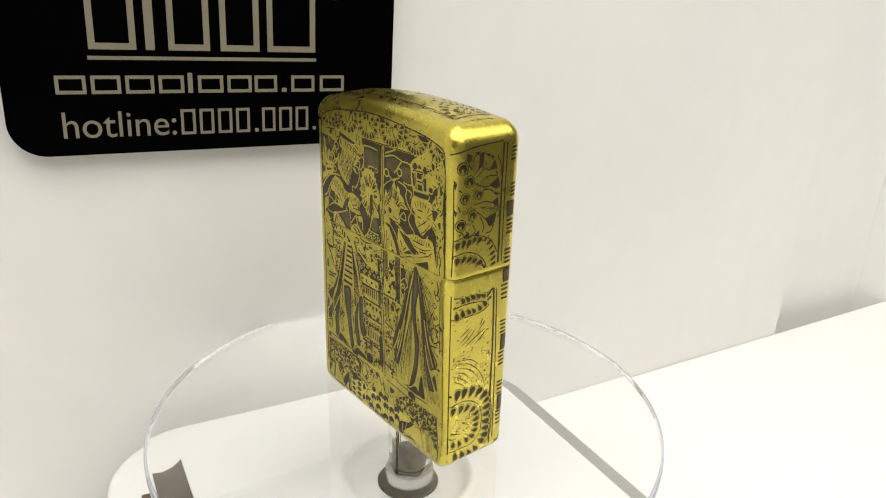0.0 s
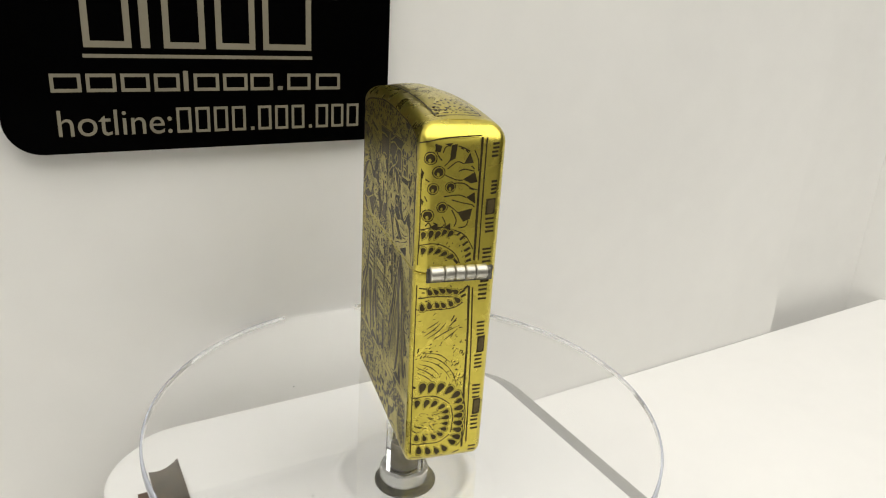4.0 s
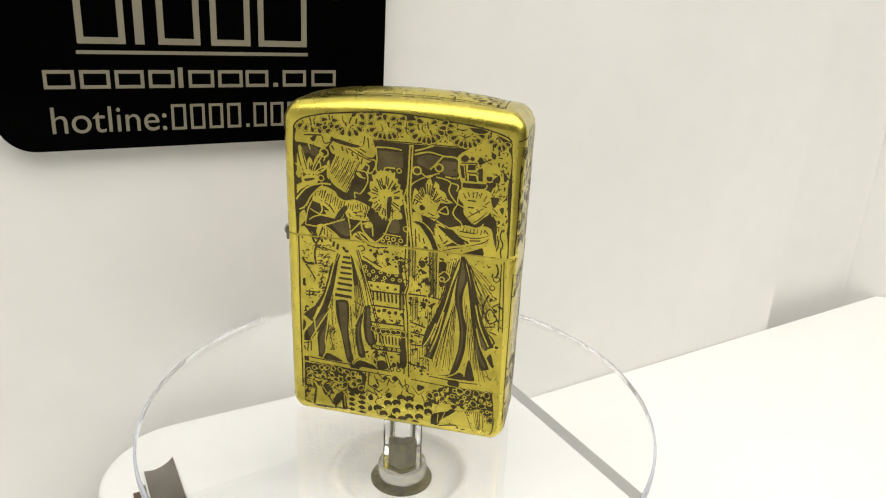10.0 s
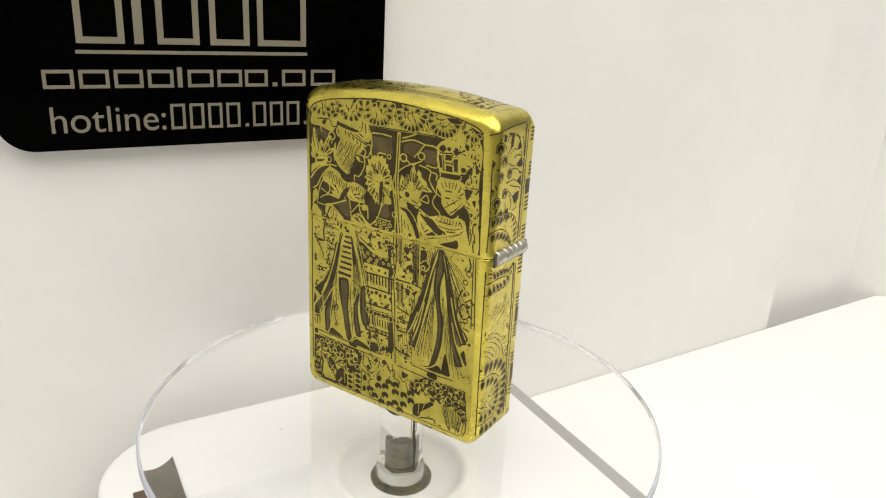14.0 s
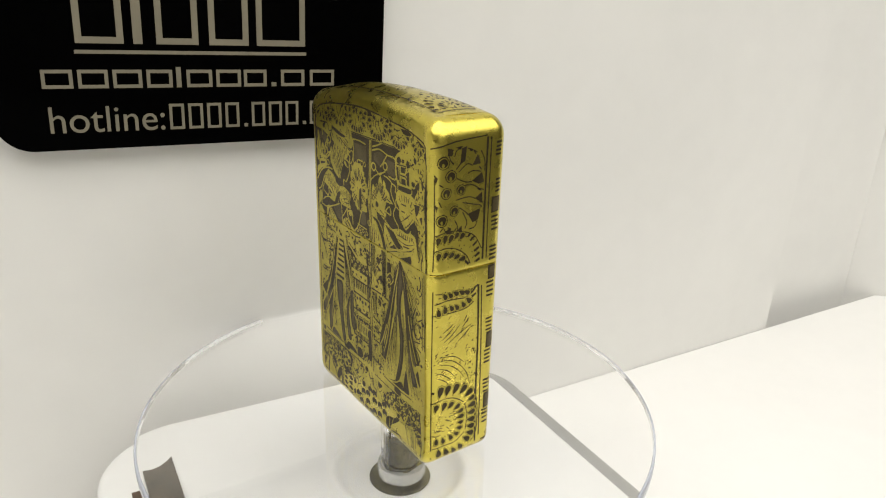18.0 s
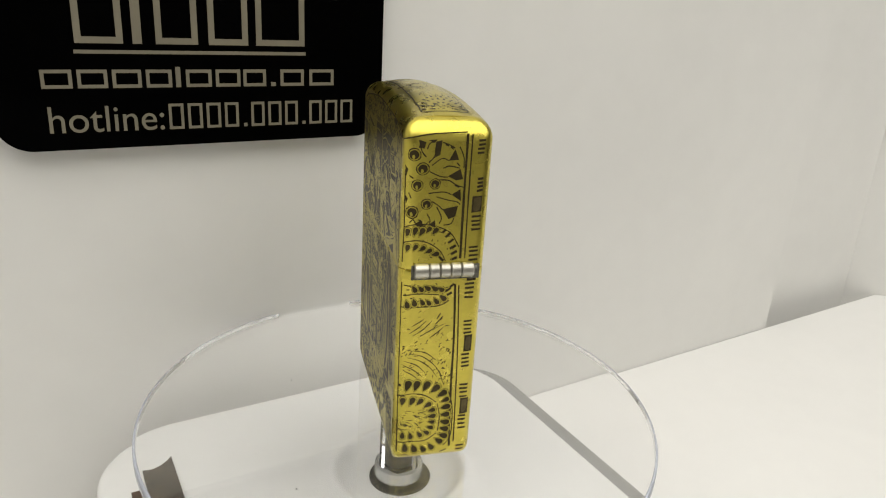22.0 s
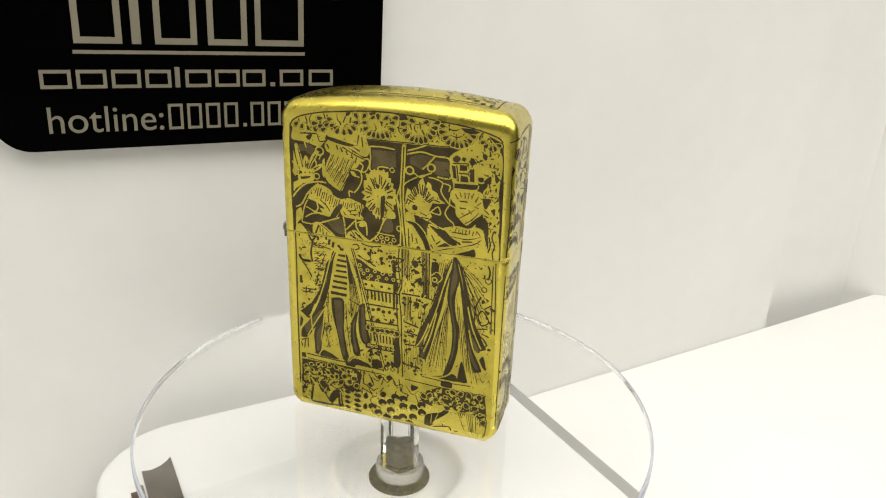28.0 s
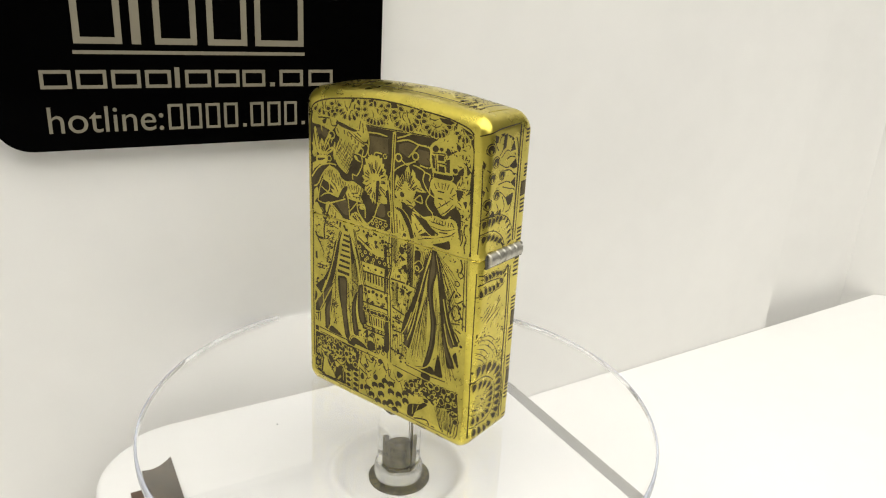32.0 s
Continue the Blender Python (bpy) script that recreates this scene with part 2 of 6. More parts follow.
def build_sign():
    sign = new("wall_sign")
    sign.matrix_world = SIGN_SPACE
    tagged(sign, "glossy black acrylic sign with champagne lettering on the white board", "sign")
    mm = 0.001
    b = slab(0.0373, 0.0245, 0.0062, 0, 0.003, 0.00035)
    bmesh.ops.translate(b, vec=(0, 0.0245 - 0.050, 0), verts=b.verts[:])
    part("plate", b, SIGN, sign, smooth=True)
    y0, z0, z1 = -50 * mm, 0.00295, 0.00306
    part("underline", prism(rect(-23.3 * mm, 19.6 * mm, y0 + 17.3 * mm, y0 + 17.95 * mm), z0, z1), LETTER, sign)
    # the maker's name: plain upright frames
    for x, w in ((-23, 8.0), (-13.4, 1.6), (-9.4, 7.6), (0.2, 7.6), (9.4, 10)):
        bm = hollow(x * mm, (x + w) * mm, y0 + 19.1 * mm, y0 + 30.6 * mm, 1.15 * mm, z0, z1) if w > 3 else prism(rect(x * mm, (x + w) * mm, y0 + 19.1 * mm, y0 + 30.6 * mm), z0, z1)
        part("name_bar", bm, LETTER, sign)
    # the shop's name
    for x, w in ((-29, 5.0), (-23.2, 5), (-17.4, 5), (-11.6, 4.6), (-6.3, 0.9), (-4.4, 4.8), (1.2, 4.8), (6.6, 4.6), (12.2, 1.0), (14.2, 5.0), (20.4, 5.4)):
        bm = hollow(x * mm, (x + w) * mm, y0 + 11.2 * mm, y0 + 14.5 * mm, 0.62 * mm, z0, z1) if w > 2 else prism(rect(x * mm, (x + w) * mm, y0 + 11.2 * mm, y0 + (12.0 if w == 1.0 else 15) * mm), z0, z1)
        part("shop_name_bar", bm, LETTER, sign)
    bm = lettering("hotline:", 6.9 * mm, 19.6 * mm)
    bmesh.ops.translate(bm, vec=(-28.5 * mm, y0 + 3.2 * mm, z0), verts=bm.verts[:])
    part("lettering", bm, LETTER, sign)
    x = -8.0
    for k in "dddd.ddd.ddd":
        if k == ".":
            part("number_bar", prism(rect((x + 0.2) * mm, (x + 0.9) * mm, y0 + 3.2 * mm, y0 + 3.9 * mm), z0, z1), LETTER, sign)
            x += 1.75
        else:
            part("number_bar", hollow(x * mm, (x + 2.75) * mm, y0 + 3.2 * mm, y0 + 8.1 * mm, 0.52 * mm, z0, z1), LETTER, sign)
            x += 3.55


build_sign()

# ---- the turntable ----


def build_turntable():
    stand = new("display_stand")
    stand.matrix_world = pose(0, 0, 0, 0, 0, 26.6)
    tagged(stand, "white plastic turntable base with rounded corners on the shelf", "display stand")
    top = 0.0262
    bm = slab(0.0454, 0.04015, 0.0165, 0.004, top, 0.0012, 12)
    bmesh.ops.translate(bm, vec=(-0.0076, -0.00215, 0), verts=bm.verts[:])
    # grey slab set past the housing; its edge draws the stripe on the right
    sole = slab(0.0449, 0.0383, 0.0150, 0.0, top - 0.0005, 0.0006, 12)
    sole.transform(pose(-0.0039, -0.0034, 0))
    part("lower_slab", sole, GREY, stand, "grey lower slab showing as a stripe beside the housing", True)
    part("housing", bm, BASE, stand, smooth=True)
    mm = 0.001
    prof = [(17.5, 0.02), (15.8, 0.2), (14.6, 0.8), (13.9, 1.7), (13.4, 2.3), (12.8, 2.5), (12.2, 2.3), (11.6, 1.6), (10.8, 0.8), (9.8, 0.35), (8.6, 0.15), (4.9, 0.1)]
    part("collar", lathe([(r * mm, top + z * mm) for r, z in prof]), BASE, stand, "raised white collar round the shaft", True)
    # flat dark disc marks the well; the housing itself is not hollowed
    part("well_disc", lathe([(6.0 * mm, top + 0.16 * mm), (6.0 * mm, top + 0.35 * mm), (5.7 * mm, top + 0.45 * mm), (0, top + 0.45 * mm)], 64), HOLE, stand, "dark grey disc marking the well round the shaft", True)
    torn = ((-38.9, 24.9), (-39.7, 23.9), (-41.2, 22.7), (-42.9, 22.1), (-44.6, 22.5), (-44.0, -30), (-38.3, -30))
    bm = prism([(x * mm, y * mm) for x, y in torn], top - 0.0003, top + 0.0006)
    part("cover_strip", bm, DARK, stand, "dark brown plastic strip along the side")
    part("strip_edge", box(-47.2 * mm, -44.9 * mm, -30 * mm, 18.6 * mm, top - 0.0003, top + 0.0004, 0.0001), RUST, stand, "reddish brown edge beside the strip")
    return stand


build_turntable()


def build_platter():
    """The clear disc on its shaft; it turns with what stands on it."""
    platter = new("turntable_disc")
    platter.matrix_world = pose(0, 0, DISC_Z)
    tagged(platter, "round clear acrylic disc on a clear faceted shaft", "turntable disc")
    mm = 0.001
    R, t = 47.0, 2.2
    disc = lathe([(0, 0), (R - 0.5, 0), (R - 0.5, -t), (0, -t)], 192)
    edge = [(R - 0.47, 0), (R - 0.3, -0.01), (R - 0.14, -0.06), (R - 0.03, -0.2), (R, -0.42), (R, -t + 0.42), (R - 0.03, -t + 0.2), (R - 0.14, -t + 0.06), (R - 0.3, -t + 0.01), (R - 0.47, -t), (R - 0.47, 0)]
    rim = lathe(edge, 192)
    for name, bm, mat, label in (("disc", disc, CLEAR, ""), ("rim", rim, FROST, "whitish polished rim")):
        bm.transform(Matrix.Translation((0.0005, 0, 0)) @ Matrix.Scale(mm, 4))
        part(name, bm, mat, platter, label, True).visible_shadow = False
    z = -t - 0.02
    shaft = lathe([(0, z), (4.2, z), (4.2, -14.9), (0, -14.9)], 6)
    shaft.transform(pose(0, 0, 0, 0, 0, 45.4) @ Matrix.Scale(mm, 4))
    bmesh.ops.bevel(shaft, geom=[e for e in shaft.edges if abs(e.verts[0].co.z - e.verts[1].co.z) > 0.001], offset=0.0002, segments=2, affect="EDGES")
    part("shaft", shaft, CLEAR, platter).visible_shadow = False
    top, low = -14.92, -17.5
    foot = lathe([(0, top), (4.3, top), (4.45, top), (4.6, top - 0.08), (4.65, top - 0.25), (4.65, top - 0.4), (4.65, low + 0.4), (4.65, low + 0.25), (4.6, low + 0.1), (4.45, low), (4.2, low), (0, low)], 64)
    foot.transform(Matrix.Scale(mm, 4))
    part("shaft_foot", foot, SCUFFED, platter, "scuffed clear foot", True).visible_shadow = False
    pin = lathe([(0, -9.2), (1.95, -9.2), (2.05, -9.3), (2.05, -14.6), (0, -14.6)], 40)
    pin.transform(Matrix.Scale(mm, 4))
    part("drive_pin", pin, SPINDLE, platter, "grey steel spindle inside the shaft", True)
    return platter


PLATTER = build_platter()

# ---- the lighter ----
HW, HD, TOP, SEAM = 0.01955, 0.00657, 0.0574, 0.0338   # half width, half depth, height, seam
CORNER = 0.0018                                       # radius of the upright edges
SAG = 0.0014                                          # the dome's fall towards the sides
CROWN = 0.0009                                        # the top's rise along its middle line


def dome(x, z):
    """Height of the lid's surface: the dome bends only the upper part."""
    w = min(1.0, max(0.0, (z - 0.040) / (TOP - 0.040)))
    w = w * w * (3 - 2 * w)
    end = max(0.0, abs(x) / 0.0025 - (HW / 0.0025 - 1))      # the ends round off more
    return z - w * (SAG * min(1.0, (x / HW) ** 2) + 0.0006 * end ** 2 + 0.0003 * x / HW)


def shell(levels, cap_low, cap_high, bent):
    bm = bmesh.new()
    loops = []
    for e, z in levels:
        ey = e if bent else e * 0.35
        pts = rounded_rect(HW - e, HD - ey, max(CORNER - e * 0.6, 0.0004), 8, 36 if bent else 6)
        loops.append([bm.verts.new((x, y, dome(x, z) if bent else z)) for x, y in pts])
    for a, b in zip(loops, loops[1:]):
        for k in range(len(a)):
            j = (k + 1) % len(a)
            bm.faces.new((a[k], a[j], b[j], b[k]))
    for ring, on in ((loops[0], cap_low), (loops[-1], cap_high)):
        if on:
            prev = ring
            for s in (0.8, 0.6, 0.4, 0.2, 0.0):
                cur = []
                for v in ring:
                    y = v.co.y * s
                    rise = CROWN * (1 - s * s) * max(0.0, 1 - (v.co.x / 0.0176) ** 4) if bent and ring is loops[-1] else 0.0
                    cur.append(bm.verts.new((v.co.x, y, v.co.z + rise)))
                for k in range(len(ring)):
                    j = (k + 1) % len(ring)
                    bm.faces.new((prev[k], prev[j], cur[j], cur[k]))
                prev = cur
    bmesh.ops.remove_doubles(bm, verts=bm.verts[:], dist=1e-6)
    return bm


def build_lighter():
    lighter = new("flip_lighter")
    tagged(lighter, "closed brass flip lighter with dark etched ornament on the clear disc", "lighter")
    r = 0.0026
    low = [(0.0023, -0.0004), (0.0014, -0.00015), (0.0007, 0.0004), (0.0002, 0.0011), (0.0, 0.0018), (0.0, 0.0020)]
    low += [(0.0, 0.0020 + (SEAM - 0.0030) * k / 6) for k in range(1, 6)] + [(0.0, SEAM - 0.0007), (0.0, SEAM - 0.00026), (0.00005, SEAM - 0.00012), (0.0002, SEAM - 0.00004), (0.0006, SEAM - 0.00003)]
    part("case", shell(low, True, True, False), BRASS, lighter, smooth=True)
    up = [(0.0006, SEAM + 0.00002), (0.00012, SEAM + 0.00003), (0.00002, SEAM + 0.0001), (0.0, SEAM + 0.0002), (0.0, SEAM + 0.0007)]
    up += [(0.0, SEAM + (TOP - r - SEAM) * k / 8) for k in range(1, 9)]
    up += [(r * (1 - math.cos(radians(a))), TOP - r + r * math.sin(radians(a))) for a in (3, 15, 30, 45, 60, 75, 90)]
    part("lid", shell(up, True, True, True), BRASS, lighter, smooth=True)
    # the hinge: five knuckles on one pin
    hx, z = HW - 0.0001, SEAM - 0.0002
    turn = Matrix.Rotation(radians(90), 4, "X")
    y = -0.0046
    for w in (2.3, 1.65, 1.65, 1.65, 1.95):
        w *= 0.001
        k = lathe([(0, 0), (0.00105, 0), (0.0012, 0.00015), (0.0012, w - 0.00025), (0.00105, w - 0.0001), (0, w - 0.0001)], 20)
        k.transform(Matrix.Translation((hx, y + w, z)) @ turn)
        part("hinge_knuckle", k, STEEL, lighter, "worn steel hinge knuckle", True)
        y += w
    part("hinge_leaf", box(HW - 0.0004, HW + 0.00025, -0.0049, 0.0056, z - 0.0014, z + 0.0009, 0.0001), HOLE, lighter, "dark steel hinge leaf")
    pin = lathe([(0, 0), (0.0007, 0), (0.0008, 0.0001), (0.0008, 0.0005), (0.0006, 0.0007), (0, 0.0007)], 16)
    pin.transform(Matrix.Translation((hx, y + 0.0006, z)) @ turn)
    part("hinge_pin", pin, HOLE, lighter, "dark hinge pin end", True)
    return lighter


LIGHTER = build_lighter()

# ---- the etched ornament ----


def pts(text):
    """Points in millimetres from a short drawing string."""
    return [tuple(float(c) for c in p.split(",")) for p in text.split()]


def smooth_line(p, steps=5):
    """A line bent softly through its points."""
    if len(p) < 3:
        return p
    out = []
    for k in range(len(p) - 1):
        a, b, c, d = p[max(k - 1, 0)], p[k], p[k + 1], p[min(k + 2, len(p) - 1)]
        for s in range(steps):
            t = s / steps
            out.append(tuple(0.5 * (2 * b[i] + (c[i] - a[i]) * t + (2 * a[i] - 5 * b[i] + 4 * c[i] - d[i]) * t * t + (3 * b[i] - a[i] - 3 * c[i] + d[i]) * t ** 3) for i in (0, 1)))
    return out + [p[-1]]


class Etching:
    """Flat ornament in millimetres, in thin layers: odd ones blackened, even ones bare brass."""

    def __init__(self, seed):
        self.polys = []
        self.rise = 0.0
        self.rnd = random.Random(seed)

    def fill(self, layer, p, soft=False):
        self.rise = self.rnd.random() * 0.8
        if soft:
            p = smooth_line(p + p[:1], 4)[:-1]
        self.polys.append((layer + self.rise, p))

    def worn(self, *texts):
        """Paler middles of the larger blackened fields."""
        for s in texts:
            self.polys.append((1.95, smooth_line(pts(s) + pts(s)[:1], 4)[:-1]))

    def line(self, layer, p, w, taper=False):
        self.rise = self.rnd.random() * 0.8
        p = smooth_line(p)
        left, right = [], []
        n = len(p) - 1
        for k, (x, y) in enumerate(p):
            a, b = p[max(k - 1, 0)], p[min(k + 1, n)]
            dx, dy = b[0] - a[0], b[1] - a[1]
            d = math.hypot(dx, dy) or 1
            h = w / 2 * (min(1.0, 0.25 + 1.5 * min(k, n - k) / n) if taper and n > 1 else 1.0) * self.rnd.uniform(0.85, 1.15)
            left.append((x - dy / d * h, y + dx / d * h))
            right.append((x + dy / d * h, y - dx / d * h))
        for k in range(n):
            self.polys.append((layer + self.rise, [left[k], left[k + 1], right[k + 1], right[k]]))

    def oval(self, layer, x, y, rx, ry, turn=0.0, n=10, rough=0.12):
        self.rise = self.rnd.random() * 0.8
        c, s = math.cos(turn), math.sin(turn)
        p = []
        for k in range(n):
            a = 2 * math.pi * k / n
            q = 1 + self.rnd.uniform(-rough, rough)
            ex, ey = rx * q * math.cos(a), ry * q * math.sin(a)
            p.append((x + ex * c - ey * s, y + ex * s + ey * c))
        self.polys.append((layer + self.rise, p))

    def drop(self, layer, x, y, rx, ry, turn):
        """A petal, round at one end and pointed at the other."""
        self.rise = self.rnd.random() * 0.8
        c, s = math.cos(turn), math.sin(turn)
        p = []
        for k in range(10):
            a = 2 * math.pi * k / 10
            ex, ey = rx * math.cos(a), ry * math.sin(a) * (0.62 - 0.38 * math.cos(a))
            p.append((x + ex * c - ey * s, y + ex * s + ey * c))
        self.polys.append((layer + self.rise, p))

    def ring(self, layer, x, y, r, w):
        self.rise = self.rnd.random() * 0.8
        q = [(x + r * math.cos(k * math.pi / 6), y + r * 0.95 * math.sin(k * math.pi / 6)) for k in range(13)]
        for a, b in zip(q, q[1:]):
            f = (r - w) / r
            ia, ib = (x + (a[0] - x) * f, y + (a[1] - y) * f), (x + (b[0] - x) * f, y + (b[1] - y) * f)
            self.polys.append((layer + self.rise, [a, b, ib, ia]))

    def hatch(self, layer, x0, x1, y0, y1, n, angle, length, w, spread=0.25):
        """Loose graver strokes in a field."""
        for _ in range(int(n * 1.5)):
            x, y = self.rnd.uniform(x0, x1), self.rnd.uniform(y0, y1)
            a = radians(angle) + self.rnd.gauss(0, spread)
            h = length * self.rnd.uniform(0.4, 1.0) / 2
            bend = self.rnd.uniform(-0.2, 0.2) * length
            dx, dy = math.cos(a) * h, math.sin(a) * h
            self.line(layer, [(x - dx, y - dy), (x - dy / h * bend * 0.3, y + dx / h * bend * 0.3), (x + dx, y + dy)], w * self.rnd.uniform(0.8, 1.7), True)

    def field(self, layer, corners, n, angle, length, w, spread=0.25):
        """Graver strokes between two corners."""
        (xa, ya), (xb, yb) = pts(corners)
        self.hatch(layer, min(xa, xb), max(xa, xb), min(ya, yb), max(ya, yb), n, angle, length, w, spread)

    def growth(self, layer, corners, n, size, dark=None):
        """Leaves and berries between two corners."""
        (xa, ya), (xb, yb) = pts(corners)
        self.leaves(layer, min(xa, xb), max(xa, xb), min(ya, yb), max(ya, yb), n, size, dark)

    def leaves(self, layer, x0, x1, y0, y1, n, size, dark=None):
        """Small leaf and berry shapes scattered in a field."""
        for _ in range(n):
            x, y = self.rnd.uniform(x0, x1), self.rnd.uniform(y0, y1)
            s = size * self.rnd.uniform(0.5, 1.2)
            kind = self.rnd.random()
            if kind < 0.45:
                self.drop(layer, x, y, s, s * 0.6, self.rnd.uniform(0, 6.28))
            elif kind < 0.7:
                self.oval(layer, x, y, s * 0.55, s * 0.5, n=9)
                if dark:
                    self.oval(dark, x, y, s * 0.27, s * 0.25, n=7)
            else:
                self.line(layer, [(x + self.rnd.uniform(-s, s), y + self.rnd.uniform(-s, s)) for _ in range(3)], s * 0.28, True)

    def fan(self, layer, x, y, r0, r1, a0, a1, n, w):
        """Strokes that radiate from a point."""
        for k in range(n):
            a = radians(a0 + (a1 - a0) * k / max(n - 1, 1) + self.rnd.uniform(-3, 3))
            f = self.rnd.uniform(0.75, 1.05)
            c, s = math.cos(a), math.sin(a)
            self.line(layer, [(x + r0 * c, y + r0 * s), (x + r1 * f * c, y + r1 * f * s)], w * self.rnd.uniform(0.7, 1.3))

    def berries(self, layer, text, r, rim=0.0):
        """Dark ovals at points, with a bare rim where one is wanted."""
        for x, z in pts(text):
            f = self.rnd.uniform(0.85, 1.15)
            if rim:
                self.oval(layer + 1, x, z, (r + rim) * f, (r + rim) * f * 0.92, n=12)
                self.oval(layer + 2, x, z, r * f, r * f * 0.9, self.rnd.uniform(0, 3), 10)
            else:
                self.oval(layer, x, z, r * f, r * f * 0.85, self.rnd.uniform(0, 3), 10)

    def pips(self, text, r, about=""):
        """Seeds: a large dark heart in a thin bare rim with a dark outline, pointing to a centre where one is given."""
        for x, z in pts(text):
            f, t = self.rnd.uniform(0.9, 1.12), self.rnd.uniform(0, 3.1)
            if about:
                cx, cz = pts(about)[0]
                t = math.atan2(z - cz, x - cx) + self.rnd.uniform(-0.15, 0.15) + math.pi
            if about:
                self.drop(1, x, z, (r * 1.45 + 0.13) * f, (r * 1.3 + 0.12) * f, t)
                self.drop(2, x, z, (r * 1.45 + 0.05) * f, (r * 1.3 + 0.05) * f, t)
                self.drop(3, x, z, (r * 1.45 - 0.13) * f, (r * 1.3 - 0.13) * f, t)
            else:
                self.oval(1, x, z, (r * 1.25 + 0.18) * f, (r * 1.02 + 0.18) * f, t)
                self.oval(2, x, z, (r * 1.25 + 0.06) * f, (r * 1.02 + 0.06) * f, t)
                self.oval(3, x, z, (r * 1.25 - 0.09) * f, (r * 1.02 - 0.09) * f, t)

    def rings(self, layer, text, r, w):
        for x, z in pts(text):
            self.ring(layer, x, z, r * self.rnd.uniform(0.92, 1.08), w)

    def eye(self, text, r):
        """A round petal eye: outline, bare rim, dark heart with a bare glint."""
        x, z = pts(text)[0]
        self.oval(1, x, z, r * 1.14, r * 1.1, 0, 18, 0.05)
        self.oval(2, x, z, r * 0.98, r * 0.95, 0, 18, 0.04)
        self.oval(3, x, z, r * 0.8, r * 0.76, 0.3, 16, 0.06)
        self.oval(4, x - 0.1 * r, z - 0.34 * r, r * 0.24, r * 0.36, 0.1, 12, 0.1)

    def grape(self, text, r):
        x, z = pts(text)[0]
        self.oval(1, x, z, r, r * 0.86, 0.2, 14, 0.07)
        self.oval(4, x + 0.2 * r, z - 0.52 * r, r * 0.5, r * 0.34, 0.2, 12, 0.08)

    def fills(self, layer, *texts, soft=False):
        for s in texts:
            self.fill(layer, pts(s), soft)

    def sash(self, layer, p, w0, w1):
        """A band that widens from w0 to w1 along its middle line."""
        p = smooth_line(p)
        n = len(p) - 1
        left, right = [], []
        for k, (x, y) in enumerate(p):
            (ax, ay), (bx, by) = p[max(k - 1, 0)], p[min(k + 1, n)]
            d = math.hypot(bx - ax, by - ay) or 1
            h = (w0 + (w1 - w0) * k / n) / 2
            left.append((x - (by - ay) / d * h, y + (bx - ax) / d * h))
            right.append((x + (by - ay) / d * h, y - (bx - ax) / d * h))
        for k in range(n):
            self.polys.append((layer + 0.3, [left[k], left[k + 1], right[k + 1], right[k]]))

    def strokes(self, layer, w, *texts, taper=False):
        for s in texts:
            self.line(layer, pts(s), w, taper)

    def pleats(self, layer, tops, feet, n, w):
        """Fine lines from one edge to another."""
        (ax, ay), (bx, by) = pts(tops)
        (cx, cy), (dx, dy) = pts(feet)
        for k in range(n):
            t = k / (n - 1)
            self.line(layer, [(ax + (bx - ax) * t, ay + (by - ay) * t), (cx + (dx - cx) * t, cy + (dy - cy) * t + self.rnd.uniform(0, 0.8))], w * self.rnd.uniform(0.7, 1.3), True)

    def meshes(self, place, cuts=(), dx=0.0, dz=0.0):
        """Three meshes, blackened, bare and worn, laid on a surface with a small shift and parted along the lid's seam."""
        out = []
        for kind in (1, 0, 2):
            bm = bmesh.new()
            for layer, p in self.polys:
                if (2 if layer % 1 > 0.9 else int(layer) % 2) != kind:
                    continue
                clean = [q for k, q in enumerate(p) if math.dist(q, p[k - 1]) > 1e-4]
                if len(clean) < 3:
                    continue
                vs = [bm.verts.new((x + dx, y + dz, layer)) for x, y in clean]
                if len(vs) > 4:
                    for tri in tessellate_polygon([[Vector((x, y, 0)) for x, y in clean]]):
                        bm.faces.new([vs[k] for k in tri])
                else:
                    bm.faces.new(vs)
            seam = SEAM * 1000
            for z in (seam - 0.16, seam + 0.16):
                bmesh.ops.bisect_plane(bm, geom=bm.verts[:] + bm.edges[:] + bm.faces[:], plane_co=(0, z, 0), plane_no=(0, 1, 0), dist=1e-5)
            bmesh.ops.delete(bm, geom=[f for f in bm.faces if abs(f.calc_center_median().y - seam) < 0.16], context="FACES")
            for x in cuts:
                bmesh.ops.bisect_plane(bm, geom=bm.verts[:] + bm.edges[:] + bm.faces[:], plane_co=(x, 0, 0), plane_no=(1, 0, 0), dist=1e-5)
            halves = []
            for upper in (True, False):
                b = bm.copy()
                bmesh.ops.delete(b, geom=[f for f in b.faces if (f.calc_center_median().y > seam) != upper], context="FACES")
                for v in b.verts:
                    v.co = place(v.co.x / 1000, v.co.y / 1000, 0.000006 + v.co.z * 0.000012)
                halves.append(b)
            bm.free()
            out.append(halves)
        return out


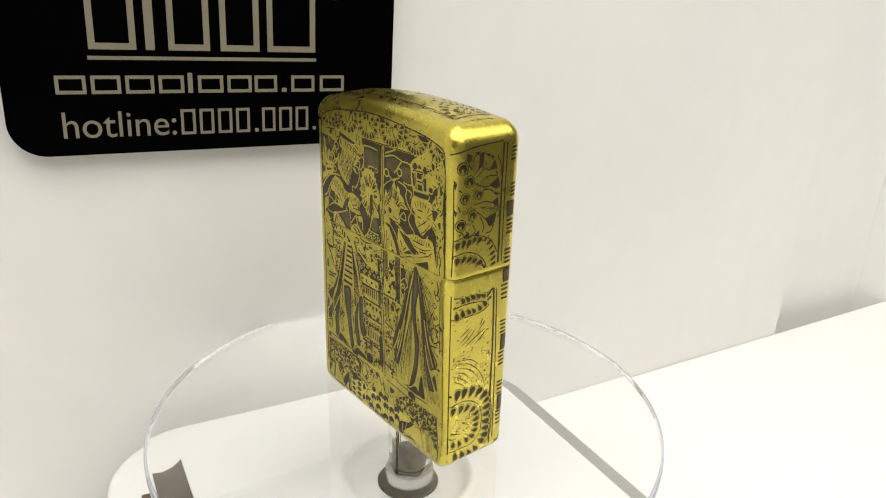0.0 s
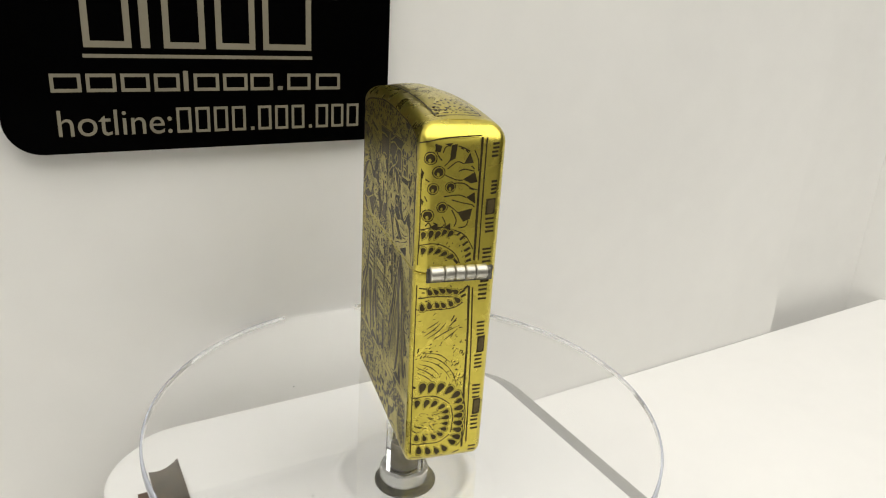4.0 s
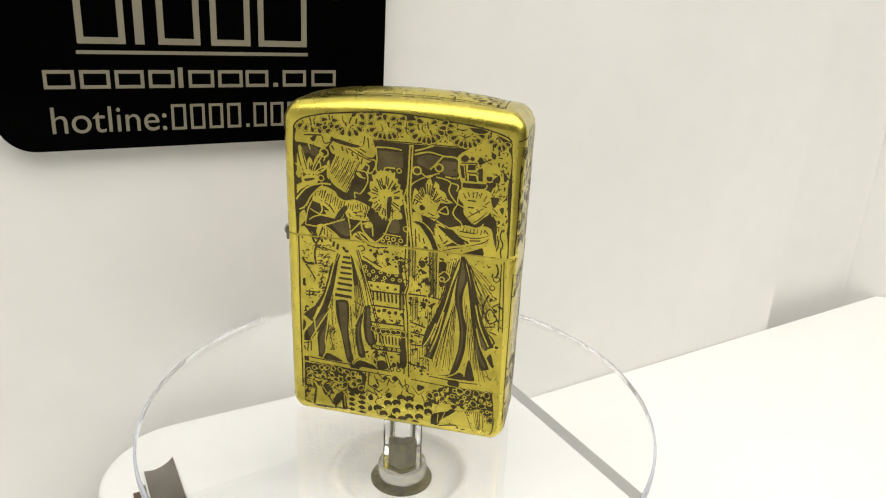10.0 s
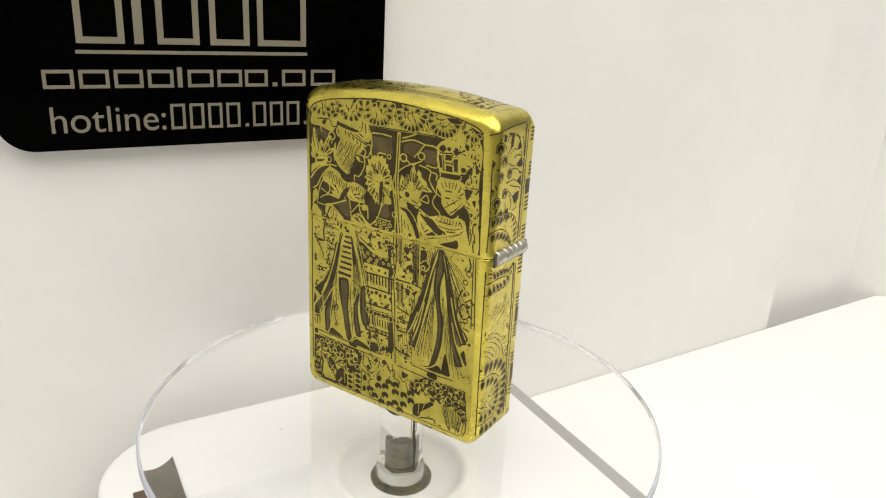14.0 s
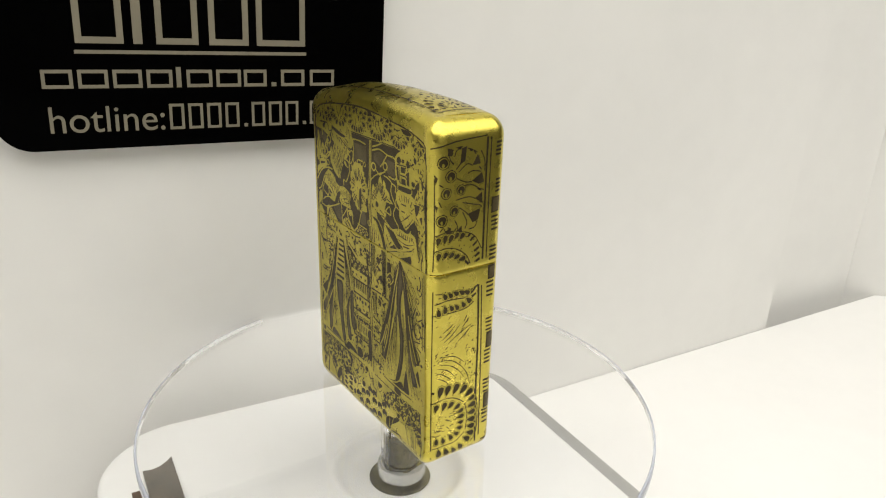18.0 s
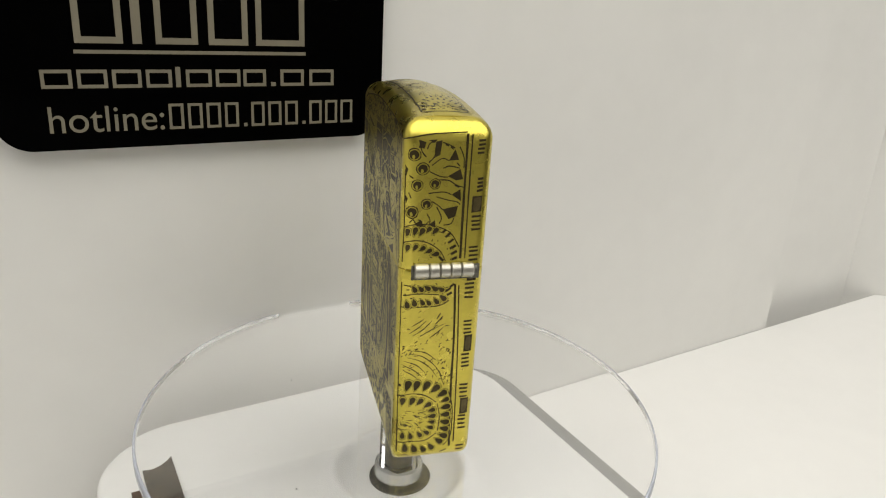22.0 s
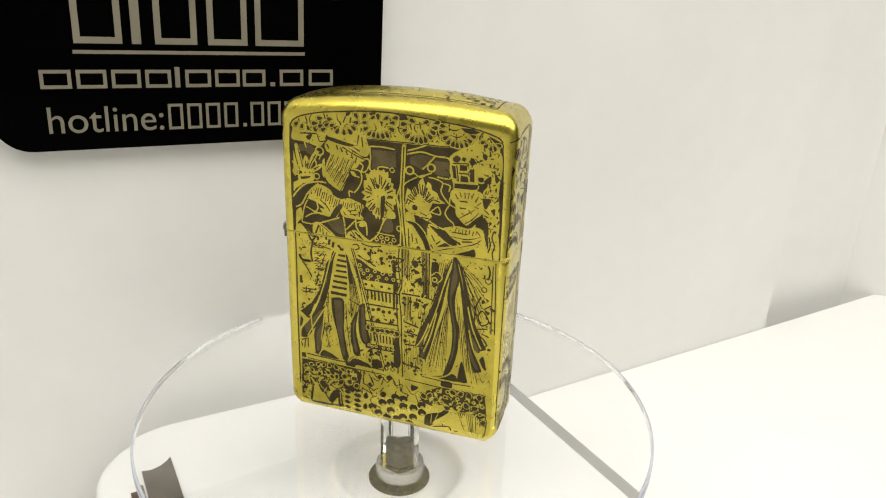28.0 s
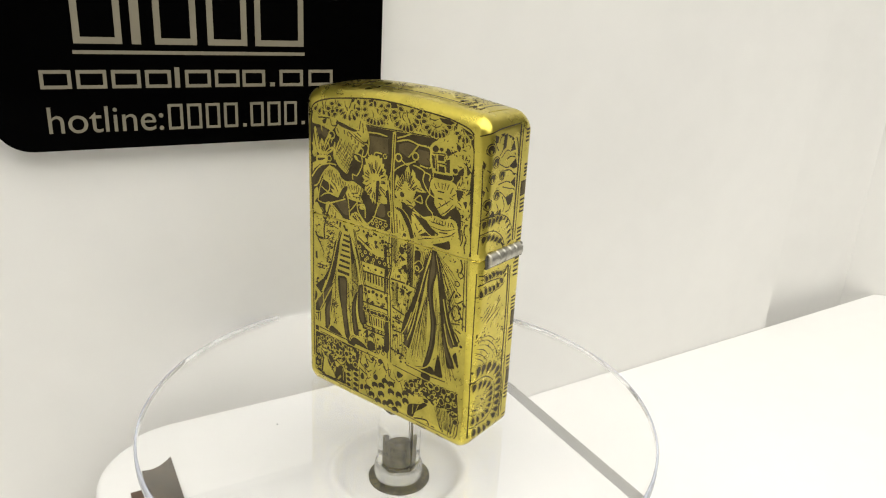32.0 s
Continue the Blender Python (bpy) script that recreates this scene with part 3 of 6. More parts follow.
def etch_face():
    """The picture on the broad sides: two robed shapes facing each other among flowers, kept to plain forms."""
    e = Etching(4)
    D, G, D2, G2 = 1, 2, 3, 4
    # plate within the frame
    e.fills(0, "-17.4,51.7 -16.9,52.6 -15.6,53.4 -13.5,54.0 -11.4,54.4 -7.2,54.9 -3.0,55.3 0.4,55.3 3.9,55.1 8.3,54.7 12.7,54.2 16.3,53.3 17.4,52.5 17.6,45.0 18.1,33.5 -17.6,33.6 -17.5,42.9")
    e.fills(0, "-17.6,33.8 18.1,33.7 18.3,20.9 18.7,5.0 18.4,1.6 17.6,0.4 0.1,0.4 -15.9,0.4 -16.9,1.1 -17.3,6.2 -17.4,21.5")
    # frame lines
    e.strokes(D, 0.6, "-17.2,51.7 -17.3,47.4 -17.3,42.9 -17.2,38.3 -17.1,33.8")
    e.strokes(D, 0.24, "-17.1,33.6 -17.1,27.6 -17.2,21.5 -17.2,12.9 -17.2,6.2 -17.2,4.3")
    e.strokes(D, 0.24, "-17.4,51.7 -16.9,52.6 -15.6,53.4 -13.5,54.0 -11.4,54.4 -7.2,54.9 -3.0,55.3", "-3.0,55.3 0.4,55.3 3.9,55.1 8.3,54.7 12.7,54.2 16.3,53.3 17.4,52.5")
    e.strokes(D, 0.55, "17.2,52.3 17.7,45.0 17.8,39.3 18.0,33.7")
    e.strokes(D, 0.18, "17.6,33.4 17.9,27.3 18.2,20.9", "17.2,32.9 17.4,26.2 17.6,20.9")
    e.strokes(D, 0.18, "-15.9,0.6 -7.9,0.5 0.1,0.6 8.3,0.4 16.6,0.3")
    # band of hanging flowers under the arched top
    e.fills(D, "-3.8,55.0 -3.0,55.2 -2.0,55.1 -2.3,54.7 -3.6,54.6", "0.4,55.2 2.2,55.2 2.6,54.5 1.2,54.3", "7.0,54.7 8.3,54.6 8.0,54.1 7.0,54.3", "10.8,54.1 12.7,54.1 13.9,53.7 12.8,53.2 11.5,53.5", "15.0,53.4 17.4,52.4 17.4,51.3 16.2,52.3", "-7.6,54.7 -6.8,54.8 -7.1,54.3 -7.7,54.1")
    e.pips("-16.2,52.2 -15.2,51.9 -14.2,51.7 -13.0,51.6", 0.4, "-14.6,53.3")
    e.pips("-12.1,53.4 -13.0,52.5 -12.0,52.2 -10.4,53.4 -10.0,52.5 -9.1,51.7 -8.0,51.6 -7.0,51.8 -6.4,52.4 -6.0,53.3 -10.9,52.5 -11.5,51.7", 0.44, "-8.3,53.6")
    e.pips("-4.6,53.4 -5.9,54.3 -4.6,54.4 -3.2,54.3", 0.42, "-5.3,53.2")
    e.pips("-4.3,52.5 -3.7,51.8 -3.0,51.7 -2.3,51.6 -1.5,51.7 -0.8,51.9 -0.1,52.8 0.0,53.8 0.5,54.6 -1.0,54.4 -2.3,54.5", 0.44, "-2.3,53.6")
    e.pips("1.9,53.8 2.1,52.9 2.6,52.1 3.3,51.7 4.0,51.6 4.7,51.6 5.4,51.8 6.1,52.3 6.5,53.0 6.8,53.7 7.1,54.5 5.4,54.4 3.3,54.4", 0.44, "4.4,53.9")
    e.pips("8.1,54.1 8.0,53.2 8.6,52.4 9.1,51.8 9.8,51.6 10.4,51.5 11.1,51.5 11.8,51.7 12.3,52.3 12.8,53.0", 0.42, "10.3,53.5")
    e.pips("14.4,52.3 14.9,51.8 15.6,51.5 16.2,51.6 16.8,52.1", 0.4, "15.6,52.9")
    e.strokes(D, 0.22, "-13.5,53.9 -13.9,53.0 -13.4,52.2", "-11.4,54.2 -11.2,53.4", "-9.2,54.3 -9.0,53.3 -8.3,53.1", "-7.7,54.1 -8.1,53.1", "-6.8,54.0 -7.0,53.1", "-10.8,54.1 -11.0,52.7", "-14.6,53.5 -14.3,52.5", "-15.8,53.0 -15.7,52.4", taper=True)
    e.strokes(D, 0.22, "3.8,54.2 3.6,53.2 4.2,52.6", "4.4,54.4 4.6,53.3", "4.8,53.2 5.2,52.5", "2.9,53.7 3.2,53.0", "-3.0,53.5 -2.6,52.7 -2.8,52.2", "-1.9,53.9 -1.6,53.1", "1.2,54.1 1.1,52.8 1.6,52.1", "7.4,54.1 7.3,52.9 7.7,52.0", "9.0,53.8 9.9,53.6 10.8,53.9", "9.3,52.9 10.3,52.6 11.2,52.9", "13.9,53.3 13.8,52.6", "15.3,53.0 15.7,52.3", taper=True)
    e.field(D, "-15.8,53.0 -3.8,51.3", 34, 70, 0.65, 0.18, 0.9)
    e.field(D, "-3.0,54.4 15.2,51.4", 44, 80, 0.65, 0.18, 0.9)
    e.strokes(D, 0.17, "-11.5,51.0 -7.2,51.0 -2.9,50.9 4.1,51.0 10.3,51.0")
    # the dark field behind the two shapes
    e.fills(D, "-17.1,49.5 -14.9,49.4 -12.3,48.7 -11.1,49.9 -11.5,50.8 -3.8,50.8 1.0,50.8 10.3,50.9 11.3,50.7 13.2,46.9 17.7,46.9 18.0,39.3 18.0,33.7 -17.3,33.8 -17.3,42.9")
    # drapery and plume at the top
    e.fills(G, "-17.0,51.1 -11.5,51.1 -11.5,49.9 -12.2,48.8 -13.6,49.2 -15.3,49.5 -17.1,49.6", "-11.5,51.1 -7.2,51.4 -6.4,51.9 -5.3,51.9 -4.5,51.3 -3.9,50.0 -3.7,48.9 -4.2,48.1 -5.3,48.2 -6.3,48.8 -8.1,49.5 -9.9,50.3", soft=True)
    e.fills(D2, "-14.6,50.3 -13.5,50.8 -13.9,49.8 -14.4,49.9", "-11.2,50.6 -9.8,50.5 -8.1,50.1 -6.2,49.7 -7.0,49.4 -8.7,49.6 -10.4,50.0", soft=True)
    e.strokes(D2, 0.2, "-12.6,50.8 -12.2,49.7 -11.1,49.9", "-8.3,49.2 -6.3,48.2 -4.6,47.6", "-15.6,50.7 -12.7,50.9", "-5.5,51.4 -5.7,50.0", "-5.0,51.1 -4.8,49.5", "-6.3,49.3 -5.3,48.8")
    # plant behind
    e.fills(G, "-16.7,48.7 -16.3,49.0 -15.7,47.6 -15.3,46.1 -15.0,44.6 -15.3,44.1 -15.9,44.9 -16.2,45.8 -16.5,47.0", "-12.3,48.0 -13.0,48.1 -13.9,46.9 -14.4,45.2 -14.8,44.2 -14.3,44.3 -13.7,45.6 -12.9,46.9", "-14.8,47.2 -14.3,46.6 -14.7,45.6 -14.5,44.4 -15.1,44.6 -15.2,46.3", "-14.1,44.7 -13.2,45.5 -12.0,46.1 -11.9,45.6 -12.8,44.8 -13.9,44.4", "-16.3,43.8 -15.0,44.2 -13.3,44.1 -13.7,42.9 -15.9,42.5", "-17.1,42.4 -16.0,42.9 -15.4,42.4 -16.6,41.5 -17.1,40.9", soft=True)
    e.fills(G, "-11.8,46.6 -11.4,46.9 -11.5,43.9 -11.9,44.6", "-16.9,47.8 -16.6,46.5 -16.2,44.9 -16.6,43.6 -17.0,44.2", soft=True)
    e.fills(D2, "-15.8,43.5 -14.0,43.8 -14.4,43.4 -15.6,43.1", soft=True)
    e.strokes(D2, 0.17, "-16.1,48.3 -15.6,46.3 -15.3,45.1", "-12.9,47.5 -13.7,46.2 -14.3,44.9", "-14.8,46.3 -14.8,45.1", "-13.4,45.0 -12.4,45.6")
    e.rings(G, "-12.3,48.1", 0.79, 0.28)
    e.rings(G, "-12.9,43.9 -16.6,44.3 -15.7,45.1", 0.65, 0.22)
    e.rings(G, "-14.6,46.2 -13.7,44.6", 0.42, 0.17)
    e.strokes(G, 0.22, "-17.2,46.0 -16.7,45.3", "-14.9,49.4 -14.6,48.3", "-13.4,47.0 -12.9,46.1 -13.1,45.2", "-12.0,47.7 -12.4,46.7")
    # headcloth: a plain striped lobe
    e.fills(G, "-11.0,49.9 -10.2,50.4 -9.3,50.0 -7.9,49.5 -6.2,48.5 -4.5,47.6 -5.3,46.9 -6.0,46.0 -7.0,45.8 -7.3,44.6 -8.0,43.0 -8.5,42.0 -9.4,42.2 -10.8,43.1 -11.5,44.3 -11.3,45.7 -10.9,46.8 -10.4,47.9 -11.0,48.2 -11.4,49.1", soft=True)
    e.strokes(D2, 0.19, "-10.1,47.8 -10.6,46.4 -11.3,45.0", taper=True)
    e.strokes(D2, 0.14, "-9.8,47.8 -10.3,46.6", taper=True)
    e.strokes(D2, 0.15, "-10.4,46.0 -11.1,44.8", taper=True)
    e.strokes(D2, 0.19, "-9.7,47.2 -10.1,46.2 -10.9,44.6", taper=True)
    e.strokes(D2, 0.14, "-9.5,46.9 -9.9,46.0 -10.7,44.4", taper=True)
    e.strokes(D2, 0.14, "-9.0,47.6 -9.5,46.2", taper=True)
    e.strokes(D2, 0.15, "-9.7,45.6 -10.5,44.1", taper=True)
    e.strokes(D2, 0.14, "-8.7,47.3 -9.4,45.7 -10.3,43.9", taper=True)
    e.strokes(D2, 0.19, "-8.5,47.0 -9.1,45.6 -10.1,43.7", taper=True)
    e.strokes(D2, 0.14, "-8.1,47.5 -8.8,45.7", taper=True)
    e.strokes(D2, 0.15, "-8.9,45.2 -9.9,43.4", taper=True)
    e.strokes(D2, 0.19, "-7.8,47.4 -8.6,45.3 -9.7,43.2", taper=True)
    e.strokes(D2, 0.14, "-7.6,47.1 -8.4,45.2 -9.5,43.0", taper=True)
    e.strokes(D2, 0.14, "-7.2,47.3 -8.0,45.3", taper=True)
    e.strokes(D2, 0.15, "-8.2,44.8 -9.3,42.7", taper=True)
    e.strokes(D2, 0.14, "-7.2,46.5 -7.9,44.9 -9.1,42.5", taper=True)
    e.strokes(D2, 0.19, "-6.6,47.2 -7.6,44.8 -8.9,42.3", taper=True)
    e.strokes(D2, 0.14, "-6.3,47.2 -7.3,44.9", taper=True)
    e.strokes(D2, 0.15, "-7.4,44.4 -8.7,42.0", taper=True)
    e.strokes(D2, 0.22, "-9.3,49.4 -9.1,48.7", "-8.6,49.1 -8.3,48.4", "-7.7,48.6 -7.4,48.0", "-6.8,48.2 -6.5,47.5", "-5.9,47.8 -6.1,46.8", "-11.0,49.4 -10.6,48.7", taper=True)
    e.strokes(G, 0.24, "-6.0,47.3 -4.9,47.6 -3.9,47.7 -3.7,46.9 -4.3,45.7 -5.0,45.6 -4.8,46.6 -5.5,46.9", "-3.7,49.8 -3.5,48.0 -3.6,46.1 -2.5,46.0 -2.0,46.7 -0.5,46.7", "-3.6,49.8 -1.5,49.9 0.5,49.7")
    e.strokes(G, 0.22, "-6.8,45.8 -5.3,45.6 -5.0,44.3 -5.5,43.0 -6.3,42.0 -7.2,42.1 -7.1,41.1", "-6.7,45.2 -5.9,44.7 -5.4,44.6", "-10.5,41.8 -10.0,40.9 -8.6,40.5 -7.0,40.8")
    e.fills(G, "-7.0,45.4 -6.3,45.4 -5.9,44.6 -6.6,44.8", soft=True)
    # collar, sleeve and arms of the taller shape
    e.fills(G, "-13.8,41.8 -12.4,42.6 -10.7,42.0 -10.0,41.1 -8.7,40.6 -7.3,40.9 -6.1,40.6 -4.7,40.0 -4.8,39.3 -5.2,38.5 -4.8,37.6 -7.1,37.5 -8.4,37.7 -8.9,38.5 -9.3,37.5 -10.5,37.4 -11.2,38.1 -12.1,39.0 -13.3,39.6 -14.5,40.1", soft=True)
    e.fills(D2, "-8.5,39.8 -9.3,39.4 -10.0,38.5 -10.6,37.2 -9.6,37.4 -9.0,38.3 -8.4,39.2", soft=True)
    e.strokes(D2, 0.16, "-12.9,41.9 -13.3,40.9", taper=True)
    e.strokes(D2, 0.16, "-12.6,41.9 -12.9,40.5", taper=True)
    e.strokes(D2, 0.16, "-12.2,41.9 -12.5,40.6", taper=True)
    e.strokes(D2, 0.16, "-11.8,41.4 -12.2,40.1", taper=True)
    e.strokes(D2, 0.16, "-11.5,41.4 -11.8,40.2", taper=True)
    e.strokes(D2, 0.16, "-11.1,41.4 -11.4,39.8", taper=True)
    e.strokes(D2, 0.16, "-10.7,40.9 -11.1,39.9", taper=True)
    e.strokes(D2, 0.16, "-10.4,40.9 -10.7,39.4", taper=True)
    e.strokes(D2, 0.16, "-10.0,40.9 -10.3,39.5", taper=True)
    e.strokes(D2, 0.16, "-9.6,40.4 -10.0,39.0", taper=True)
    e.strokes(D2, 0.16, "-9.3,40.4 -9.6,39.2", taper=True)
    e.strokes(D2, 0.16, "-8.9,40.4 -9.2,38.7", taper=True)
    e.strokes(D2, 0.16, "-8.5,39.8 -8.8,38.8", taper=True)
    e.strokes(D2, 0.15, "-8.2,40.2 -8.3,39.4", taper=True)
    e.strokes(D2, 0.15, "-7.8,40.0 -8.0,39.2", taper=True)
    e.strokes(D2, 0.15, "-7.4,40.2 -7.6,39.1", taper=True)
    e.strokes(D2, 0.15, "-7.0,40.0 -7.2,39.4", taper=True)
    e.strokes(D2, 0.15, "-6.7,40.2 -6.8,39.3", taper=True)
    e.strokes(D2, 0.15, "-6.3,40.0 -6.1,39.1", taper=True)
    e.strokes(D2, 0.15, "-5.9,40.2 -5.7,39.4", taper=True)
    e.strokes(D2, 0.15, "-5.5,40.0 -5.3,39.3", taper=True)
    e.strokes(D2, 0.15, "-5.1,40.2 -4.9,39.1", taper=True)
    e.strokes(D2, 0.17, "-7.5,38.7 -5.9,39.0", "-7.1,38.2 -5.5,38.3", "-8.2,38.5 -7.9,37.9", "-12.4,40.0 -11.0,38.9", "-11.6,39.6 -10.7,38.3", "-5.2,39.3 -5.5,37.9", taper=True)
    e.berries(D2, "-7.0,38.6 -6.2,38.1 -7.6,39.1 -5.5,38.7", 0.16)
    e.strokes(G, 0.28, "-17.3,39.9 -16.1,41.4 -14.8,42.4 -12.8,43.0 -11.2,43.0", "-16.8,38.2 -15.7,38.9 -14.8,40.5 -13.7,41.8 -12.6,42.7")
    e.strokes(G, 0.24, "-14.5,40.0 -15.3,38.3 -15.8,35.8", "-13.0,39.6 -12.8,38.5 -13.4,37.6", "-14.9,38.5 -13.0,37.7 -10.7,37.4", "-15.8,35.7 -13.8,35.6 -11.6,36.3 -8.9,37.4", "-15.1,36.6 -14.1,37.3 -12.5,37.7 -10.5,37.5", "-11.7,38.9 -11.2,38.1 -10.5,37.5")
    e.fills(G, "-12.5,38.6 -11.2,38.3 -10.5,37.4 -11.6,37.4", "-16.8,37.5 -15.9,38.2 -15.7,36.6 -16.5,35.6 -16.9,34.7", soft=True)
    e.strokes(G, 0.26, "-12.7,36.0 -11.1,35.0 -9.6,33.8", "-8.3,37.6 -8.0,35.9 -7.8,33.8", "-6.1,37.5 -5.9,36.0 -4.8,34.7 -3.3,33.8")
    e.strokes(G, 0.24, "-7.8,35.4 -7.0,36.3 -6.2,37.2", "-5.9,36.9 -4.4,37.2 -4.1,35.0", "-3.8,33.8 -2.2,35.4 -1.4,37.4 -0.7,38.7")
    e.fills(G, "-16.8,35.1 -15.9,35.3 -14.3,33.9 -16.9,33.8", "-13.0,36.0 -11.1,34.7 -9.6,33.8 -13.1,33.8 -13.4,34.9", "-13.7,35.8 -12.8,36.0 -13.4,33.9 -13.9,34.5", "-7.5,35.0 -6.2,35.6 -4.8,34.5 -3.8,33.8 -7.5,33.8", "-5.7,37.0 -4.5,37.1 -4.4,36.5 -5.3,36.3", soft=True)
    e.strokes(D2, 0.28, "-15.8,35.4 -14.1,33.5", "-12.7,35.6 -13.6,33.5 -14.1,33.5", "-6.2,35.2 -5.1,34.3", "-7.1,34.7 -6.0,34.1")
    e.strokes(D2, 0.17, "-12.0,35.1 -12.0,33.9", "-11.3,34.5 -11.3,33.8", "-12.5,35.4 -12.5,34.3", "-6.9,35.4 -6.2,34.5", "-5.5,34.9 -4.8,34.0", taper=True)
    e.rings(G, "-1.6,35.0 -0.6,34.9 -1.3,34.2 -2.4,34.5 0.6,34.8 -0.0,34.1", 0.39, 0.18)
    e.strokes(G, 0.2, "-2.4,35.7 -1.2,35.6 0.7,35.5")
    # nosegay of the taller shape
    e.fills(G, "1.1,42.2 0.7,41.7 0.9,41.0 0.4,40.6 0.5,40.0 -0.0,39.7 -0.3,39.4 -0.6,39.2 -0.6,38.2 -1.1,38.6 -1.3,37.7 -1.7,38.6 -1.9,37.9 -2.2,38.6 -2.5,38.0 -2.8,38.6 -3.1,38.7 -3.2,39.3 -3.7,39.2 -3.9,39.7 -4.4,39.9 -4.1,40.8 -4.9,41.0 -4.4,41.7 -5.1,42.2 -4.5,42.6 -4.7,43.2 -4.7,43.7 -4.6,44.2 -4.1,44.3 -4.4,45.4 -3.8,45.3 -3.6,45.7 -3.2,45.9 -2.9,46.3 -2.5,46.0 -2.1,46.2 -1.7,46.1 -1.3,46.4 -1.0,45.9 -0.5,46.1 -0.5,45.1 0.0,45.1 -0.1,44.4 0.4,44.2 0.3,43.5 0.8,43.3 0.7,42.7")
    e.strokes(D2, 0.21, "-0.7,41.8 0.3,41.9", taper=True)
    e.strokes(D2, 0.21, "-0.9,41.2 0.2,40.6", taper=True)
    e.strokes(D2, 0.21, "-1.2,41.1 0.3,40.0", taper=True)
    e.strokes(D2, 0.21, "-1.1,40.4 -0.6,39.5", taper=True)
    e.strokes(D2, 0.21, "-1.4,40.3 -0.8,39.4", taper=True)
    e.strokes(D2, 0.21, "-1.5,39.9 -1.4,38.8", taper=True)
    e.strokes(D2, 0.21, "-2.1,39.9 -2.0,38.7", taper=True)
    e.strokes(D2, 0.21, "-2.3,40.0 -2.6,38.9", taper=True)
    e.strokes(D2, 0.21, "-2.7,40.2 -3.2,39.4", taper=True)
    e.strokes(D2, 0.21, "-2.7,40.6 -3.6,39.4", taper=True)
    e.strokes(D2, 0.21, "-3.2,40.7 -3.9,39.8", taper=True)
    e.strokes(D2, 0.21, "-3.0,41.3 -4.0,40.6", taper=True)
    e.strokes(D2, 0.21, "-3.5,41.7 -4.2,41.4", taper=True)
    e.strokes(D2, 0.21, "-3.3,42.2 -4.4,42.4", taper=True)
    e.strokes(D2, 0.21, "-3.3,42.6 -4.3,43.0", taper=True)
    e.strokes(D2, 0.21, "-3.3,42.9 -3.9,43.4", taper=True)
    e.strokes(D2, 0.21, "-2.7,43.0 -3.5,44.7", taper=True)
    e.strokes(D2, 0.21, "-2.7,43.6 -3.1,44.6", taper=True)
    e.strokes(D2, 0.21, "-2.5,43.8 -2.8,44.9", taper=True)
    e.strokes(D2, 0.21, "-2.0,43.9 -1.9,45.4", taper=True)
    e.strokes(D2, 0.21, "-1.7,43.7 -1.6,45.1", taper=True)
    e.strokes(D2, 0.21, "-1.6,43.2 -0.9,44.6", taper=True)
    e.strokes(D2, 0.21, "-1.1,43.2 -0.4,44.3", taper=True)
    e.strokes(D2, 0.21, "-1.1,42.9 0.0,43.9", taper=True)
    e.strokes(D2, 0.21, "-0.7,42.6 0.3,43.1", taper=True)
    e.strokes(D2, 0.21, "-0.6,42.1 0.3,42.1", taper=True)
    e.fills(D2, "-1.7,41.9 -1.0,42.0 -1.1,40.2 -1.2,38.6 -1.7,38.4 -1.8,40.2", soft=True)
    e.berries(D2, "-2.3,43.5 -0.6,43.5", 0.44)
    e.rings(G2, "-2.9,41.2", 0.51, 0.2)
    e.fills(G2, "-0.7,39.6 0.0,39.8 0.7,39.4 0.7,38.5 -0.7,38.5", soft=True)
    e.strokes(D2, 0.17, "-0.8,39.7 -0.8,38.4", "0.7,39.7 0.8,38.4")
    e.rings(G, "0.1,46.4", 0.51, 0.2)
    # pole
    e.sash(G, pts("2.0,50.7 1.9,46.7 1.8,42.6 2.2,38.1 2.7,33.8"), 0.69, 0.79)
    e.strokes(D2, 0.2, "2.0,50.3 1.9,46.7 1.8,42.6 2.2,38.1 2.7,33.9")
    e.strokes(G, 0.22, "1.7,33.8 1.7,37.4 1.3,40.0 1.0,42.1 1.5,44.0 1.7,45.8", "1.4,42.6 2.2,44.4 4.1,45.7 5.7,46.3", "1.0,41.9 1.6,40.4 2.4,40.0")
    # window and leaves of the smaller shape
    e.strokes(G, 0.26, "2.5,49.2 4.8,49.8 7.1,49.4 9.4,49.1 9.7,46.3 7.5,46.2", "7.1,49.4 6.1,48.2 5.1,47.1", "2.6,49.8 4.1,50.3 5.5,50.9", "9.3,49.1 10.0,50.1 11.4,50.6")
    e.rings(G, "3.0,46.7 6.5,47.5", 0.79, 0.28)
    e.strokes(G, 0.22, "3.7,46.4 4.8,45.8 5.7,46.3 6.6,46.7", "6.1,46.0 7.4,45.8 8.4,45.3 8.2,44.0 9.0,42.7 9.7,42.0", "8.4,45.3 9.6,45.0 9.4,44.0", "9.7,42.0 9.7,43.1 10.4,43.7")
    e.fills(G, "2.4,42.5 2.7,43.9 3.4,43.4 3.8,44.3 4.2,44.0 4.7,45.3 5.2,45.8 5.7,44.4 6.0,45.3 6.6,44.8 6.7,44.1 7.6,43.6 8.0,42.7 9.0,42.1 7.9,41.9 6.9,41.9 6.4,40.6 6.9,39.7 6.1,38.8 4.6,39.5 3.3,39.7 2.4,40.6")
    e.strokes(D2, 0.19, "3.9,41.6 2.6,42.1", taper=True)
    e.strokes(D2, 0.19, "3.7,42.0 2.8,42.6", taper=True)
    e.strokes(D2, 0.19, "4.0,42.1 3.1,42.9", taper=True)
    e.strokes(D2, 0.19, "4.0,42.5 3.2,43.7", taper=True)
